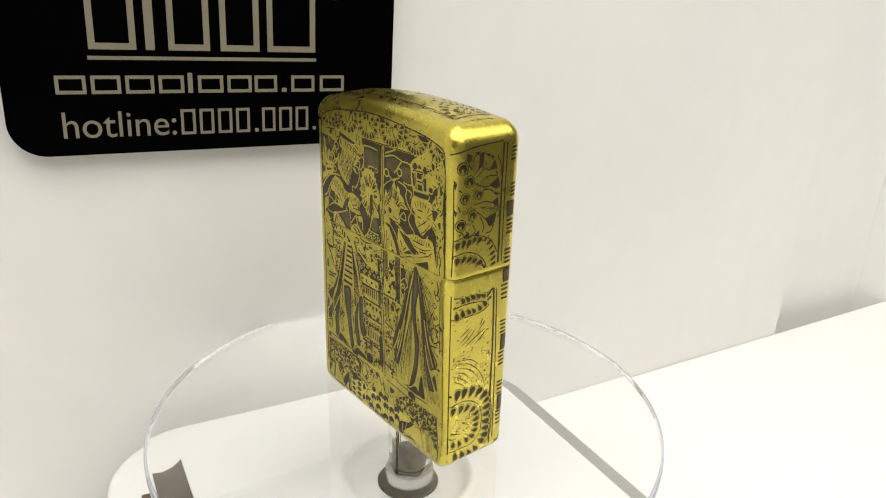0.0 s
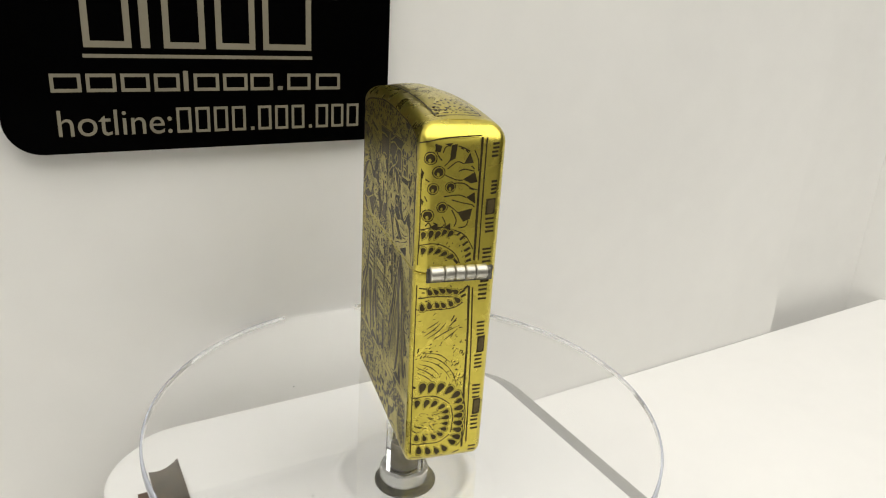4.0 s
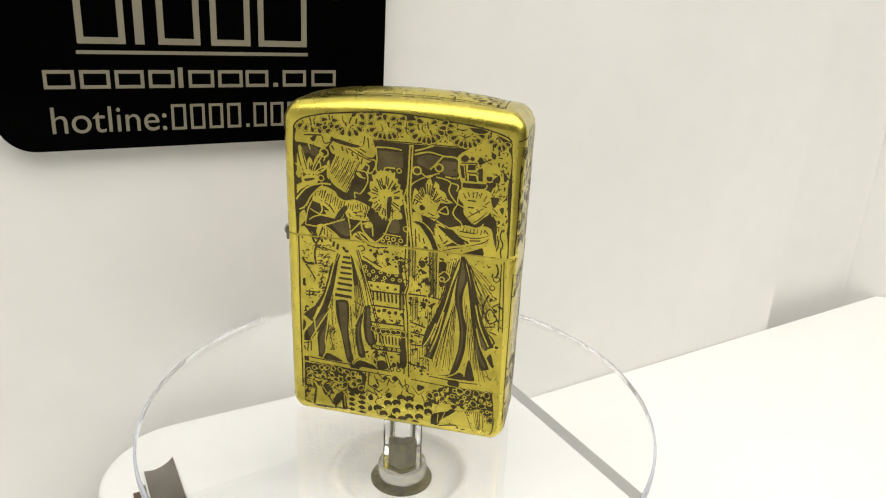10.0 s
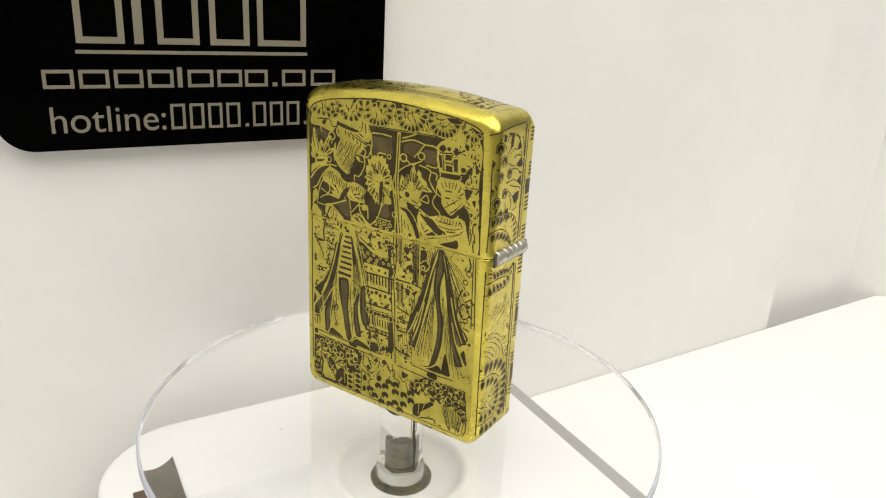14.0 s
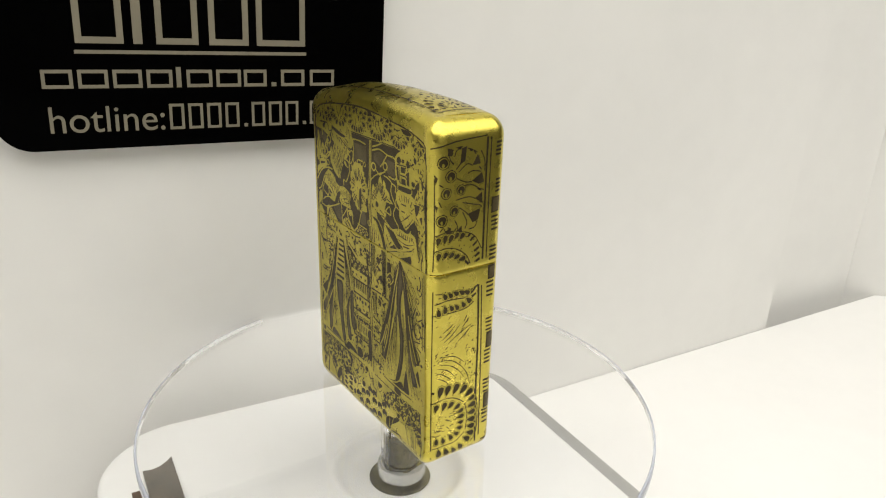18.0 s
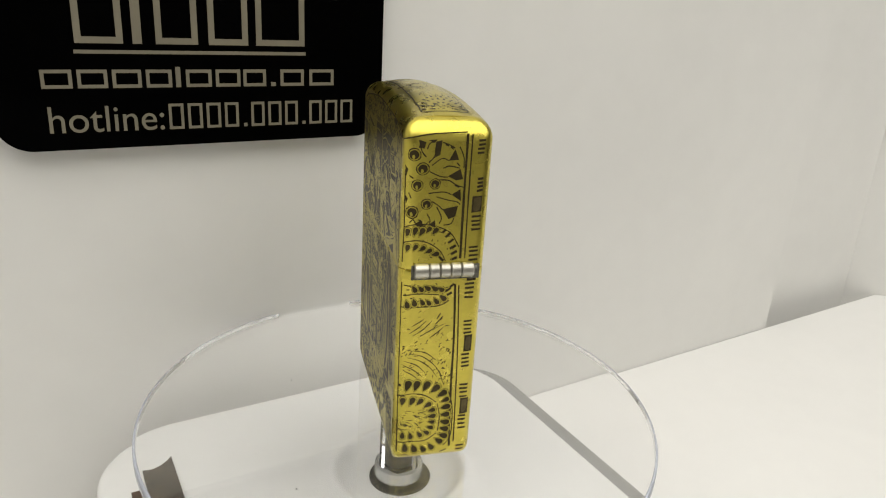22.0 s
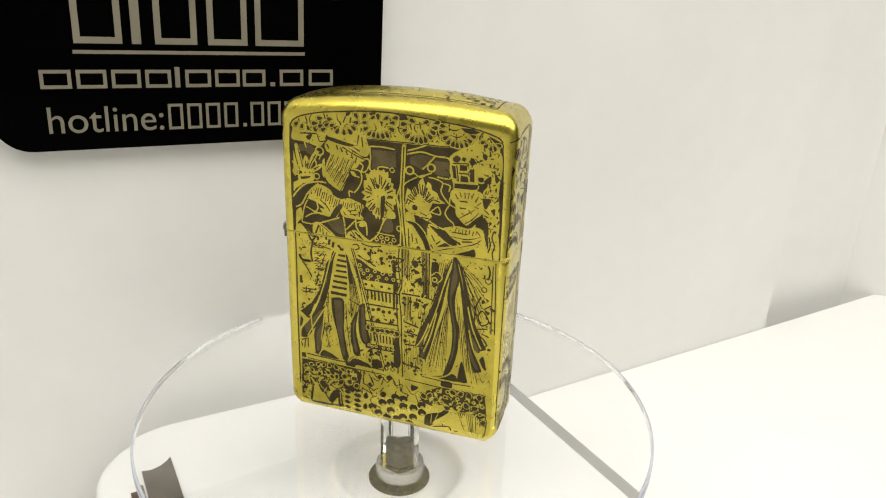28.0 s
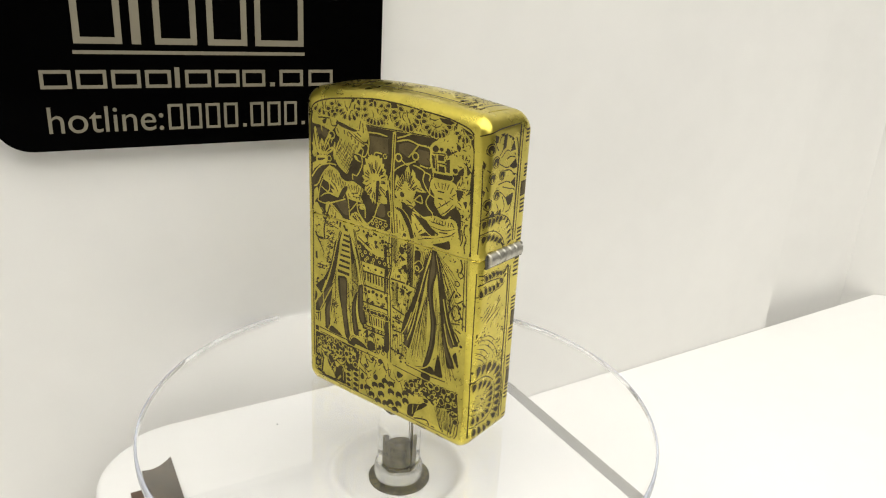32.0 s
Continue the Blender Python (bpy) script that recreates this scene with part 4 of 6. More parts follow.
    e.strokes(D2, 0.19, "4.2,42.6 3.5,44.1", taper=True)
    e.strokes(D2, 0.19, "4.3,42.9 3.7,44.4", taper=True)
    e.strokes(D2, 0.19, "4.5,43.1 4.2,44.5", taper=True)
    e.strokes(D2, 0.19, "4.6,43.1 4.3,44.8", taper=True)
    e.strokes(D2, 0.19, "4.9,43.1 4.7,44.8", taper=True)
    e.strokes(D2, 0.19, "5.1,42.9 5.2,44.7", taper=True)
    e.strokes(D2, 0.19, "5.3,43.0 5.6,44.6", taper=True)
    e.strokes(D2, 0.19, "5.3,42.5 5.8,44.3", taper=True)
    e.strokes(D2, 0.19, "5.6,42.7 6.0,44.3", taper=True)
    e.strokes(D2, 0.19, "5.7,42.3 6.3,43.7", taper=True)
    e.strokes(D2, 0.19, "5.7,42.1 6.5,43.4", taper=True)
    e.strokes(D2, 0.19, "5.9,42.0 7.1,42.9", taper=True)
    e.strokes(D2, 0.19, "6.2,41.9 6.9,42.4", taper=True)
    e.strokes(D2, 0.18, "3.4,41.9 2.9,41.2", "4.9,40.1 6.0,39.7", "5.1,39.3 6.4,39.3", "7.0,42.5 8.1,42.2", "2.8,42.1 2.5,41.2", taper=True)
    e.rings(G2, "4.0,40.8", 0.74, 0.22)
    e.berries(D2, "4.0,40.8", 0.55)
    e.strokes(G, 0.24, "6.6,40.4 7.8,41.4 8.2,40.2 6.6,40.4", "6.4,38.9 7.8,38.2 8.9,37.8")
    e.fills(G, "2.5,39.9 3.6,39.9 4.1,38.5 3.0,38.3 2.5,38.7", soft=True)
    # tall headdress and headcloth of the smaller shape
    e.fills(G, "9.4,49.7 10.7,50.4 13.0,50.3 13.7,49.1 14.0,45.8 10.0,45.6 9.4,47.3")
    e.berries(D2, "11.6,49.4", 0.42)
    e.fills(D2, "9.9,49.5 10.5,49.9 11.1,49.4 10.6,48.8 9.9,49.0", "12.7,49.8 13.2,49.6 13.4,48.9 12.8,48.6 12.5,49.1", soft=True)
    e.fills(D2, "11.0,48.5 12.1,48.5 12.2,47.7 11.0,47.6", "12.6,48.0 13.3,48.0 13.4,46.0 12.7,46.1", "11.2,46.8 12.3,46.8 12.5,45.9 11.2,45.9", "9.7,48.3 10.3,48.2 10.6,46.3 10.1,46.3")
    e.strokes(D2, 0.2, "10.5,48.4 10.7,47.1 10.9,45.9", "10.9,47.2 12.5,47.2", "9.9,48.6 12.4,48.8")
    e.strokes(G, 0.24, "10.0,45.6 14.0,45.8")
    e.strokes(G, 0.2, "10.2,44.7 13.6,44.8 14.1,45.6", "10.2,45.5 10.2,44.7")
    e.rings(G, "14.4,46.6", 0.79, 0.28)
    e.fills(G, "10.2,44.6 13.4,44.8 14.8,44.3 15.2,42.7 14.8,41.1 13.7,40.1 12.5,39.0 11.4,39.8 10.7,40.7 10.6,42.0 10.1,42.6 9.7,43.3 9.8,44.2", soft=True)
    e.strokes(D2, 0.22, "11.2,42.8 12.5,42.8", "11.3,41.7 12.3,41.7", "11.1,39.9 12.6,40.9 13.8,41.8", "12.1,39.1 13.4,40.1 14.4,41.3", taper=True)
    e.strokes(D2, 0.15, "11.2,44.2 11.5,43.4", "12.0,44.3 12.1,43.3", "12.7,44.3 12.6,43.3", "13.4,44.3 13.1,43.3", "14.2,43.9 13.7,42.9", "14.7,43.0 14.0,42.4", "10.5,43.9 10.9,43.1", "11.6,41.0 12.2,40.5", "12.7,41.6 13.3,40.9", "13.6,42.2 14.3,42.0", taper=True)
    e.fills(G, "10.1,50.3 12.0,51.4 13.8,52.0 15.2,51.4 17.2,50.9 17.6,48.3 17.3,45.0 17.7,38.4 16.2,38.0 15.2,40.5 14.6,42.6 14.9,44.8 15.5,45.8 14.7,47.6 13.7,48.9 11.9,50.3", soft=True)
    e.fills(D2, "14.8,43.7 16.1,43.7 15.9,42.8 15.4,42.0 15.0,42.6", "14.5,50.7 15.2,50.3 15.0,49.6 14.5,50.0", "16.4,48.0 17.2,46.9 16.7,46.3", "14.8,46.3 15.9,47.3 15.9,46.0", "16.2,42.0 16.9,42.2 16.8,41.1", soft=True)
    e.field(D2, "12.2,51.2 17.3,46.9", 22, 40, 0.83, 0.18, 1)
    e.field(D2, "14.9,46.9 18.0,38.4", 30, 80, 0.93, 0.18, 0.8)
    e.strokes(G, 0.22, "9.7,42.0 9.2,41.2 9.0,40.5 9.5,39.7 10.3,39.1 10.7,38.2", "9.7,42.0 10.7,41.6")
    e.strokes(G, 0.26, "15.2,40.3 14.1,39.5 13.5,38.4", "15.2,40.9 16.2,39.3 16.6,37.8")
    e.fills(D2, "13.8,39.3 14.3,40.3 15.2,40.6 15.9,39.8 16.1,37.9 15.6,37.5 15.3,38.6 14.7,39.1", soft=True)
    # arms and bodice of the smaller shape
    e.fills(G, "8.5,38.0 11.0,38.7 12.7,38.5 13.8,38.9 15.1,38.6 15.5,37.4 15.6,33.7 7.0,33.7 7.2,34.6 9.0,34.9 10.8,35.4 11.8,35.8 10.3,36.6 9.3,37.5", soft=True)
    e.fills(D2, "11.0,34.0 13.0,34.8 14.0,35.2 14.0,33.8 10.9,33.8", soft=True)
    e.strokes(D2, 0.2, "9.8,36.9 12.8,36.7 15.1,37.5", "11.3,35.1 14.0,36.1 15.1,37.0", "10.2,37.6 12.8,37.5", "14.2,38.3 14.8,37.6", "7.8,34.0 9.4,34.6 10.9,34.9", "11.9,36.2 13.6,36.4", taper=True)
    e.strokes(D2, 0.14, "10.9,38.3 10.7,37.6", taper=True)
    e.strokes(D2, 0.14, "11.4,38.2 11.3,37.5", taper=True)
    e.strokes(D2, 0.14, "12.0,38.3 11.9,37.4", taper=True)
    e.strokes(D2, 0.14, "12.6,38.2 12.4,37.6", taper=True)
    e.strokes(D2, 0.14, "13.1,38.3 13.0,37.5", taper=True)
    e.strokes(D2, 0.14, "13.7,38.2 13.6,37.4", taper=True)
    e.strokes(D2, 0.14, "14.2,38.3 14.1,37.6", taper=True)
    e.fills(G, "2.5,38.3 3.7,37.8 4.9,36.2 5.9,34.6 6.4,33.7 2.7,33.8", "6.1,37.8 7.0,37.4 8.0,36.6 9.2,35.8 8.0,34.9 7.0,34.2 6.4,35.4", soft=True)
    e.fills(D2, "7.2,38.0 8.5,37.6 9.9,36.6 11.2,35.7 10.1,35.4 8.9,36.1 7.8,37.0", soft=True)
    e.strokes(G, 0.26, "6.3,38.3 7.2,38.2 8.1,37.6 9.5,36.5 11.4,35.6", "6.3,38.1 7.6,37.0 9.0,35.9 10.3,35.3")
    e.sash(D2, pts("2.9,38.3 4.3,37.9 5.3,36.5 6.5,33.9"), 0.37, 0.83)
    e.strokes(G, 0.22, "2.9,38.7 4.4,38.2 5.8,36.8 7.0,34.2")
    e.strokes(D2, 0.2, "3.0,37.2 3.2,34.1", "3.6,36.4 3.8,35.0", "4.3,35.8 4.6,34.8", "6.9,36.6 7.5,35.6", "7.7,35.2 8.4,35.8", "6.8,35.0 7.2,34.4", taper=True)
    e.berries(D2, "4.8,34.1", 0.42)
    e.rings(G, "1.5,36.9", 0.55, 0.2)
    e.fills(G, "16.0,37.9 17.6,38.2 17.9,33.7 15.9,33.7 16.2,35.9", soft=True)
    e.strokes(D2, 0.24, "16.9,38.6 16.7,37.4 17.2,36.2 16.9,35.0 17.1,33.9", "16.2,37.6 16.5,36.2 16.2,35.0")
    e.fills(G, "0.9,33.8 1.5,34.3 2.0,33.8", soft=True)
    e.field(D2, "-16.5,50.9 18.5,33.7", 170, 60, 0.55, 0.1, 1.3)
    e.growth(D2, "2.3,50.7 18.5,33.7", 26, 0.28)
    e.growth(D2, "-16.9,43.8 -3.5,33.8", 20, 0.24)
    e.worn("-3.2,49.3 -3.1,49.3 0.6,49.4 0.6,49.3 0.8,47.0 0.8,46.9 -0.4,46.9 -0.5,46.9 -2.0,46.9 -2.5,46.3 -3.2,46.3 -3.3,46.3", "3.0,48.8 4.8,49.4 6.8,49.0 6.0,47.9 5.1,47.0 4.0,47.5 3.1,47.7", "7.0,48.6 7.1,48.7 9.2,48.6 9.2,48.5 9.4,46.6 9.3,46.5 7.4,46.5 6.7,47.7")
    e.worn("-11.3,36.3 -9.1,37.2 -8.3,36.4 -8.0,34.7 -9.5,34.7", "-16.2,48.8 -14.0,49.0 -13.2,48.3 -13.9,47.4 -14.9,47.9 -15.6,47.8", "10.9,34.2 12.8,34.7 13.5,34.8 13.5,34.0", "-0.7,38.5 0.2,38.1 0.3,36.2 -1.5,36.2")
    # taller shape below the seam
    e.strokes(D, 0.37, "-15.6,35.3 -14.7,33.7 -14.1,32.6 -13.2,33.7", "-13.9,32.5 -14.3,30.6 -14.1,28.7")
    e.strokes(D, 0.46, "-16.5,29.8 -16.0,28.9 -14.4,28.8")
    e.strokes(D, 0.24, "-16.0,28.6 -15.1,27.4 -14.3,26.0", "-16.1,23.5 -13.9,23.6", "-16.1,22.9 -14.1,23.0", "-15.4,23.9 -15.5,22.6", "-16.3,20.4 -16.1,19.7 -15.7,19.4", "-16.5,33.5 -16.3,33.1")
    e.fills(D, "-16.6,25.8 -16.1,26.0 -16.1,24.4 -16.6,24.6")
    e.field(D, "-13.7,32.3 -11.9,27.4", 34, 15, 1.11, 0.16, 0.35)
    e.field(D, "-13.7,27.6 -12.6,23.5", 14, 30, 0.93, 0.16, 0.35)
    e.strokes(D, 0.41, "-12.5,34.7 -12.3,33.4")
    e.strokes(D, 0.41, "-11.6,34.3 -11.4,33.1")
    e.strokes(D, 0.41, "-10.8,33.3 -11.0,32.3")
    e.strokes(D, 0.41, "-10.1,32.9 -10.3,31.9")
    e.strokes(D, 0.41, "-13.0,33.5 -12.9,32.8")
    e.strokes(D, 0.41, "-9.3,32.5 -8.9,32.0")
    e.strokes(D, 0.18, "-13.0,32.0 -10.6,31.5", "-12.0,32.6 -11.3,32.3")
    e.strokes(D, 0.46, "-9.0,31.8 -8.3,31.8")
    e.strokes(D, 0.42, "-9.3,30.7 -8.0,30.7")
    e.strokes(D, 0.42, "-9.5,29.8 -7.8,29.7")
    e.strokes(D, 0.42, "-9.7,28.8 -7.8,28.8")
    e.strokes(D, 0.42, "-9.8,27.8 -7.8,27.8")
    e.strokes(D, 0.42, "-10.1,26.8 -7.7,26.8")
    e.strokes(D, 0.42, "-10.3,25.8 -7.7,25.7")
    e.strokes(D, 0.46, "-10.5,24.7 -7.8,24.7")
    e.strokes(D, 0.6, "-10.8,23.6 -7.8,23.5")
    e.fills(D, "-10.7,22.6 -8.5,22.7 -8.3,19.7 -8.4,17.1 -8.0,13.8 -7.4,10.9 -8.5,10.8 -9.1,12.7 -9.7,16.0 -10.5,19.2 -10.7,21.2", soft=True)
    e.sash(D, pts("-10.1,31.3 -10.8,29.6 -11.5,27.4 -12.4,24.0 -13.7,21.4 -15.1,19.0"), 0.18, 1.11)
    e.sash(D, pts("-9.8,31.1 -10.4,29.4 -10.9,27.0 -11.6,24.0 -12.5,21.4 -13.9,18.2 -15.6,15.4"), 0.18, 1.48)
    e.fills(D, "-11.6,28.8 -10.7,29.8 -10.9,27.6 -11.3,26.3 -12.0,26.1", soft=True)
    e.fills(D, "-16.7,19.0 -15.8,19.8 -14.7,20.8 -13.8,20.8 -14.4,19.3 -15.0,17.9 -16.0,18.5", "-16.7,13.9 -16.5,15.6 -15.2,17.1 -14.1,18.3 -12.7,20.1 -11.8,20.8 -12.7,18.2 -14.0,16.1 -15.5,14.1", "-14.2,11.2 -14.2,14.8 -13.5,17.1 -12.1,19.3 -12.0,17.1 -12.6,13.9 -13.1,11.1", "-16.7,18.1 -16.2,17.4 -16.5,16.2 -16.9,16.0", soft=True)
    e.strokes(G2, 0.24, "-10.6,30.6 -11.3,27.6 -12.3,24.0 -13.4,21.2 -14.9,18.3", "-11.7,20.8 -13.5,17.8 -15.4,14.4", "-13.8,20.8 -14.6,18.3 -14.3,15.0 -14.1,11.3", "-11.9,20.3 -12.3,17.1 -12.7,14.4 -12.2,12.2")
    e.fills(D, "-8.0,31.3 -7.5,30.5 -6.9,28.0 -6.8,26.0 -7.4,26.1 -7.7,29.0", soft=True)
    e.strokes(D, 0.17, "-7.5,30.9 -6.5,29.3 -5.6,26.5 -4.9,22.8 -5.0,20.0", "-6.8,30.5 -5.8,27.9 -5.2,25.4", "-7.5,22.9 -5.7,22.1", taper=True)
    e.strokes(D, 0.12, "-7.5,29.7 -7.0,19.4", taper=True)
    e.strokes(D, 0.12, "-7.3,29.3 -6.8,19.7", taper=True)
    e.strokes(D, 0.12, "-7.2,28.9 -6.5,19.9", taper=True)
    e.strokes(D, 0.12, "-7.0,28.5 -6.2,20.2", taper=True)
    e.strokes(D, 0.12, "-6.9,28.1 -5.9,20.4", taper=True)
    e.strokes(D, 0.12, "-6.7,27.7 -5.6,20.7", taper=True)
    e.strokes(D, 0.12, "-6.6,27.3 -5.4,21.0", taper=True)
    e.strokes(D, 0.12, "-6.4,26.9 -5.1,21.2", taper=True)
    e.fills(D, "-7.0,18.5 -6.4,20.1 -5.7,20.8 -6.1,18.1 -5.9,15.7 -5.3,12.6 -6.5,12.3 -7.0,14.9 -7.2,17.0", "-5.5,22.1 -4.5,22.5 -4.4,20.4 -4.0,18.0 -3.4,15.4 -4.3,14.6 -5.3,15.7 -5.7,18.6", soft=True)
    e.field(D, "-12.1,17.4 -10.8,16.0", 10, 40, 1.29, 0.14, 0.2)
    e.berries(D, "-10.6,14.2 -9.9,14.7 -11.1,14.9 -9.7,13.6", 0.13)
    e.strokes(D, 0.14, "-11.6,30.6 -12.8,27.6 -13.5,24.5", "-11.2,23.5 -11.4,19.8 -11.2,17.1", "-8.0,21.8 -7.8,18.1 -7.2,12.6", "-11.8,16.1 -11.2,12.8", "-6.6,21.8 -7.0,19.7")
    e.field(D, "-11.9,21.4 -10.7,12.7", 16, 75, 1.11, 0.12, 0.3)
    e.field(D, "-8.2,22.6 -7.0,13.8", 14, 80, 1.11, 0.12, 0.3)
    # feet and ground line
    e.fills(D, "-13.0,11.2 -12.5,12.2 -11.6,11.9 -9.3,10.8 -12.8,10.7", "-7.5,10.9 -6.6,11.9 -4.1,11.1 -3.1,10.5 -7.0,10.5", "-3.1,12.0 -1.8,12.2 -1.3,10.7 -3.1,10.5", soft=True)
    e.strokes(G2, 0.22, "-13.2,11.1 -12.5,12.1 -11.2,11.9 -9.1,10.8", "-7.4,10.8 -6.4,11.7 -4.1,11.2 -3.1,10.6", "-6.5,12.4 -7.4,11.5 -7.7,10.7")
    e.strokes(D, 0.22, "-15.7,10.7 -11.8,10.5 -6.0,10.4 -0.9,10.3")
    e.fills(D, "-8.3,10.4 -6.0,10.4 -6.5,9.7 -8.0,9.8")
    e.fills(D, "-16.8,10.7 -15.9,10.8 -15.9,9.8 -16.7,9.8")
    e.strokes(D, 0.22, "-16.7,13.3 -15.6,13.7", "-15.9,13.8 -16.1,11.8", "-16.7,12.9 -16.5,12.0", "-15.4,14.0 -15.4,12.0")
    # laden table between the shapes
    e.strokes(D, 0.18, "-6.9,32.3 -6.0,29.0 -4.7,24.4 -3.2,18.6 -0.9,10.0", "-6.6,32.3 -5.4,28.3 -4.3,24.4 -2.9,18.9 -0.5,10.2")
    e.strokes(D, 0.22, "-6.7,32.9 -5.9,33.1 -5.5,32.5 -6.2,32.1", "-5.1,33.4 -3.5,33.1 -1.6,33.4", "-5.8,31.3 -4.7,30.7 -2.5,29.7")
    e.berries(D, "-3.7,31.8 -1.6,31.2 -0.0,31.7 0.7,30.9", 0.37)
    e.growth(D, "-5.1,33.1 1.2,29.9", 34, 0.46)
    e.fills(D, "-6.2,30.7 -5.1,30.4 -3.4,29.3 -1.0,28.7 1.0,29.1 1.3,27.2 -3.4,27.0 -5.1,27.2")
    e.rings(G, "-5.4,29.5 -4.0,28.8 -4.7,28.1 -3.4,27.9 -2.7,28.8 -2.0,27.9 -1.3,28.6 -0.6,27.8 0.0,28.7 -3.9,27.4 -2.3,27.2 0.6,27.8 -5.2,28.7", 0.35, 0.17)
    e.strokes(D, 0.28, "-5.2,27.1 1.5,27.1", "-4.6,25.2 1.6,25.3", "-4.2,22.6 1.6,22.6", "-5.7,19.4 1.5,19.5")
    e.berries(D, "-4.3,26.2 -3.2,26.1 -1.5,26.2 -0.1,26.1 1.1,26.1", 0.28)
    e.strokes(D, 0.3, "-4.0,25.1 -3.9,23.6", taper=True)
    e.strokes(D, 0.3, "-3.3,25.1 -3.2,23.6", taper=True)
    e.strokes(D, 0.3, "-2.7,25.1 -2.6,23.5", taper=True)
    e.strokes(D, 0.3, "-2.0,25.1 -1.9,23.5", taper=True)
    e.strokes(D, 0.3, "-1.4,25.1 -1.2,23.5", taper=True)
    e.strokes(D, 0.3, "-0.7,25.1 -0.6,23.5", taper=True)
    e.strokes(D, 0.3, "-0.0,25.1 0.1,23.5", taper=True)
    e.strokes(D, 0.3, "0.6,25.1 0.8,23.5", taper=True)
    e.strokes(D, 0.3, "1.3,25.1 1.4,23.5", taper=True)
    e.berries(D, "-3.8,21.8 -3.0,21.7 -2.0,21.9 -1.1,21.6 0.0,21.7 1.1,21.6", 0.37)
    e.growth(D, "-5.4,21.3 1.7,19.6", 22, 0.51)
    e.pips("-3.9,18.2 -3.0,18.0 -2.1,17.9 -1.3,18.0 -0.3,18.0 0.5,18.1 1.4,17.9", 0.43)
    e.strokes(D, 0.26, "-3.4,17.2 -3.3,15.6", taper=True)
    e.strokes(D, 0.26, "-2.8,17.2 -2.7,15.6", taper=True)
    e.strokes(D, 0.26, "-2.2,17.1 -2.1,15.6", taper=True)
    e.strokes(D, 0.26, "-1.7,17.1 -1.5,15.6", taper=True)
    e.strokes(D, 0.26, "-1.1,17.1 -1.0,15.6", taper=True)
    e.strokes(D, 0.26, "-0.5,17.1 -0.4,15.6", taper=True)
    e.strokes(D, 0.26, "0.1,17.1 0.2,15.6", taper=True)
    e.strokes(D, 0.26, "0.7,17.1 0.8,15.6", taper=True)
    e.fills(D, "-4.5,15.1 1.2,15.1 1.2,14.2 -4.3,14.1")
    e.rings(G, "-3.7,14.8 -3.1,14.6 -2.4,14.7 -1.0,14.7 -0.1,14.7 0.7,14.7", 0.31, 0.16)
    e.growth(D, "-4.3,13.9 1.3,11.3", 26, 0.55)
    e.fills(D, "0.9,16.9 1.7,17.1 2.2,12.4 1.4,11.2 0.9,12.4", "0.3,12.5 1.3,11.8 0.6,11.1", soft=True)
    e.rings(D, "-0.5,10.8 0.7,10.8", 0.46, 0.17)
    e.growth(D, "-5.7,13.7 -2.1,12.0", 8, 0.46)
    # staff
    e.strokes(D, 0.22, "1.5,33.5 1.4,30.5 1.8,27.4 1.2,25.4 1.4,21.2 1.8,15.7 1.7,10.2", "2.0,33.5 2.1,27.4 1.7,25.2 2.1,21.2 2.3,15.7 2.6,9.7")
    e.rings(D, "1.5,31.4 1.4,29.8 1.6,27.7 0.6,30.9", 0.51, 0.18)
    e.fills(D, "0.6,27.4 1.5,26.9 1.0,25.4 1.0,22.8 0.6,22.5", "0.3,30.5 1.0,30.3 1.1,29.3 0.5,29.1", soft=True)
    e.worn("-10.2,22.2 -8.8,22.2 -8.6,19.2 -8.7,16.5 -8.2,12.7 -8.6,11.6 -9.1,14.0 -9.8,17.6", "-16.0,16.4 -14.4,18.0 -12.7,19.9 -13.1,18.2 -14.4,16.3 -15.6,14.8", "-13.7,11.7 -13.7,14.8 -12.9,16.7 -12.3,18.0 -12.5,15.5 -13.2,11.9", "-6.7,18.1 -6.3,19.2 -6.5,16.5 -5.9,13.3 -6.3,13.1 -6.7,15.4", "-5.1,21.7 -4.7,21.7 -4.4,18.1 -4.0,15.7 -4.5,15.2 -5.1,17.0")
    e.worn("10.9,32.8 11.3,31.4 11.5,29.4 11.0,27.5 10.7,25.8 11.2,22.6 11.7,20.5 11.7,17.5 11.3,15.3 10.8,13.9 11.2,16.6 11.4,19.9 10.9,23.1 10.4,25.8 10.5,28.4 10.8,30.9", "13.6,22.6 14.6,19.9 15.8,17.4 15.2,17.4 14.0,20.3", "13.8,19.3 14.6,16.8 15.8,14.1 15.2,14.3 14.2,16.4", "7.3,20.4 6.4,18.3 5.7,16.5 5.3,16.8 6.2,18.9", "7.9,20.0 7.1,17.2 6.2,14.3 5.7,14.6 6.7,17.2")
    # hanging boughs
    e.pleats(D, "2.1,33.5 3.1,33.5", "2.2,28.4 3.4,27.4", 5, 0.14)
    e.pleats(D, "5.4,33.5 6.7,33.5", "5.9,25.3 6.8,25.3", 6, 0.15)
    e.pleats(D, "2.5,25.1 3.6,25.3", "2.7,20.9 3.8,20.6", 5, 0.14)
    e.pleats(D, "5.5,22.7 6.6,23.2", "5.8,18.9 6.7,19.5", 4, 0.14)
    e.strokes(D, 0.28, "2.1,25.6 5.3,25.6", "2.5,20.5 5.2,19.8", "2.9,12.4 5.7,12.0", "2.8,16.2 5.4,16.3", "2.7,18.6 5.1,18.3", "6.1,25.6 7.7,25.3", taper=True)
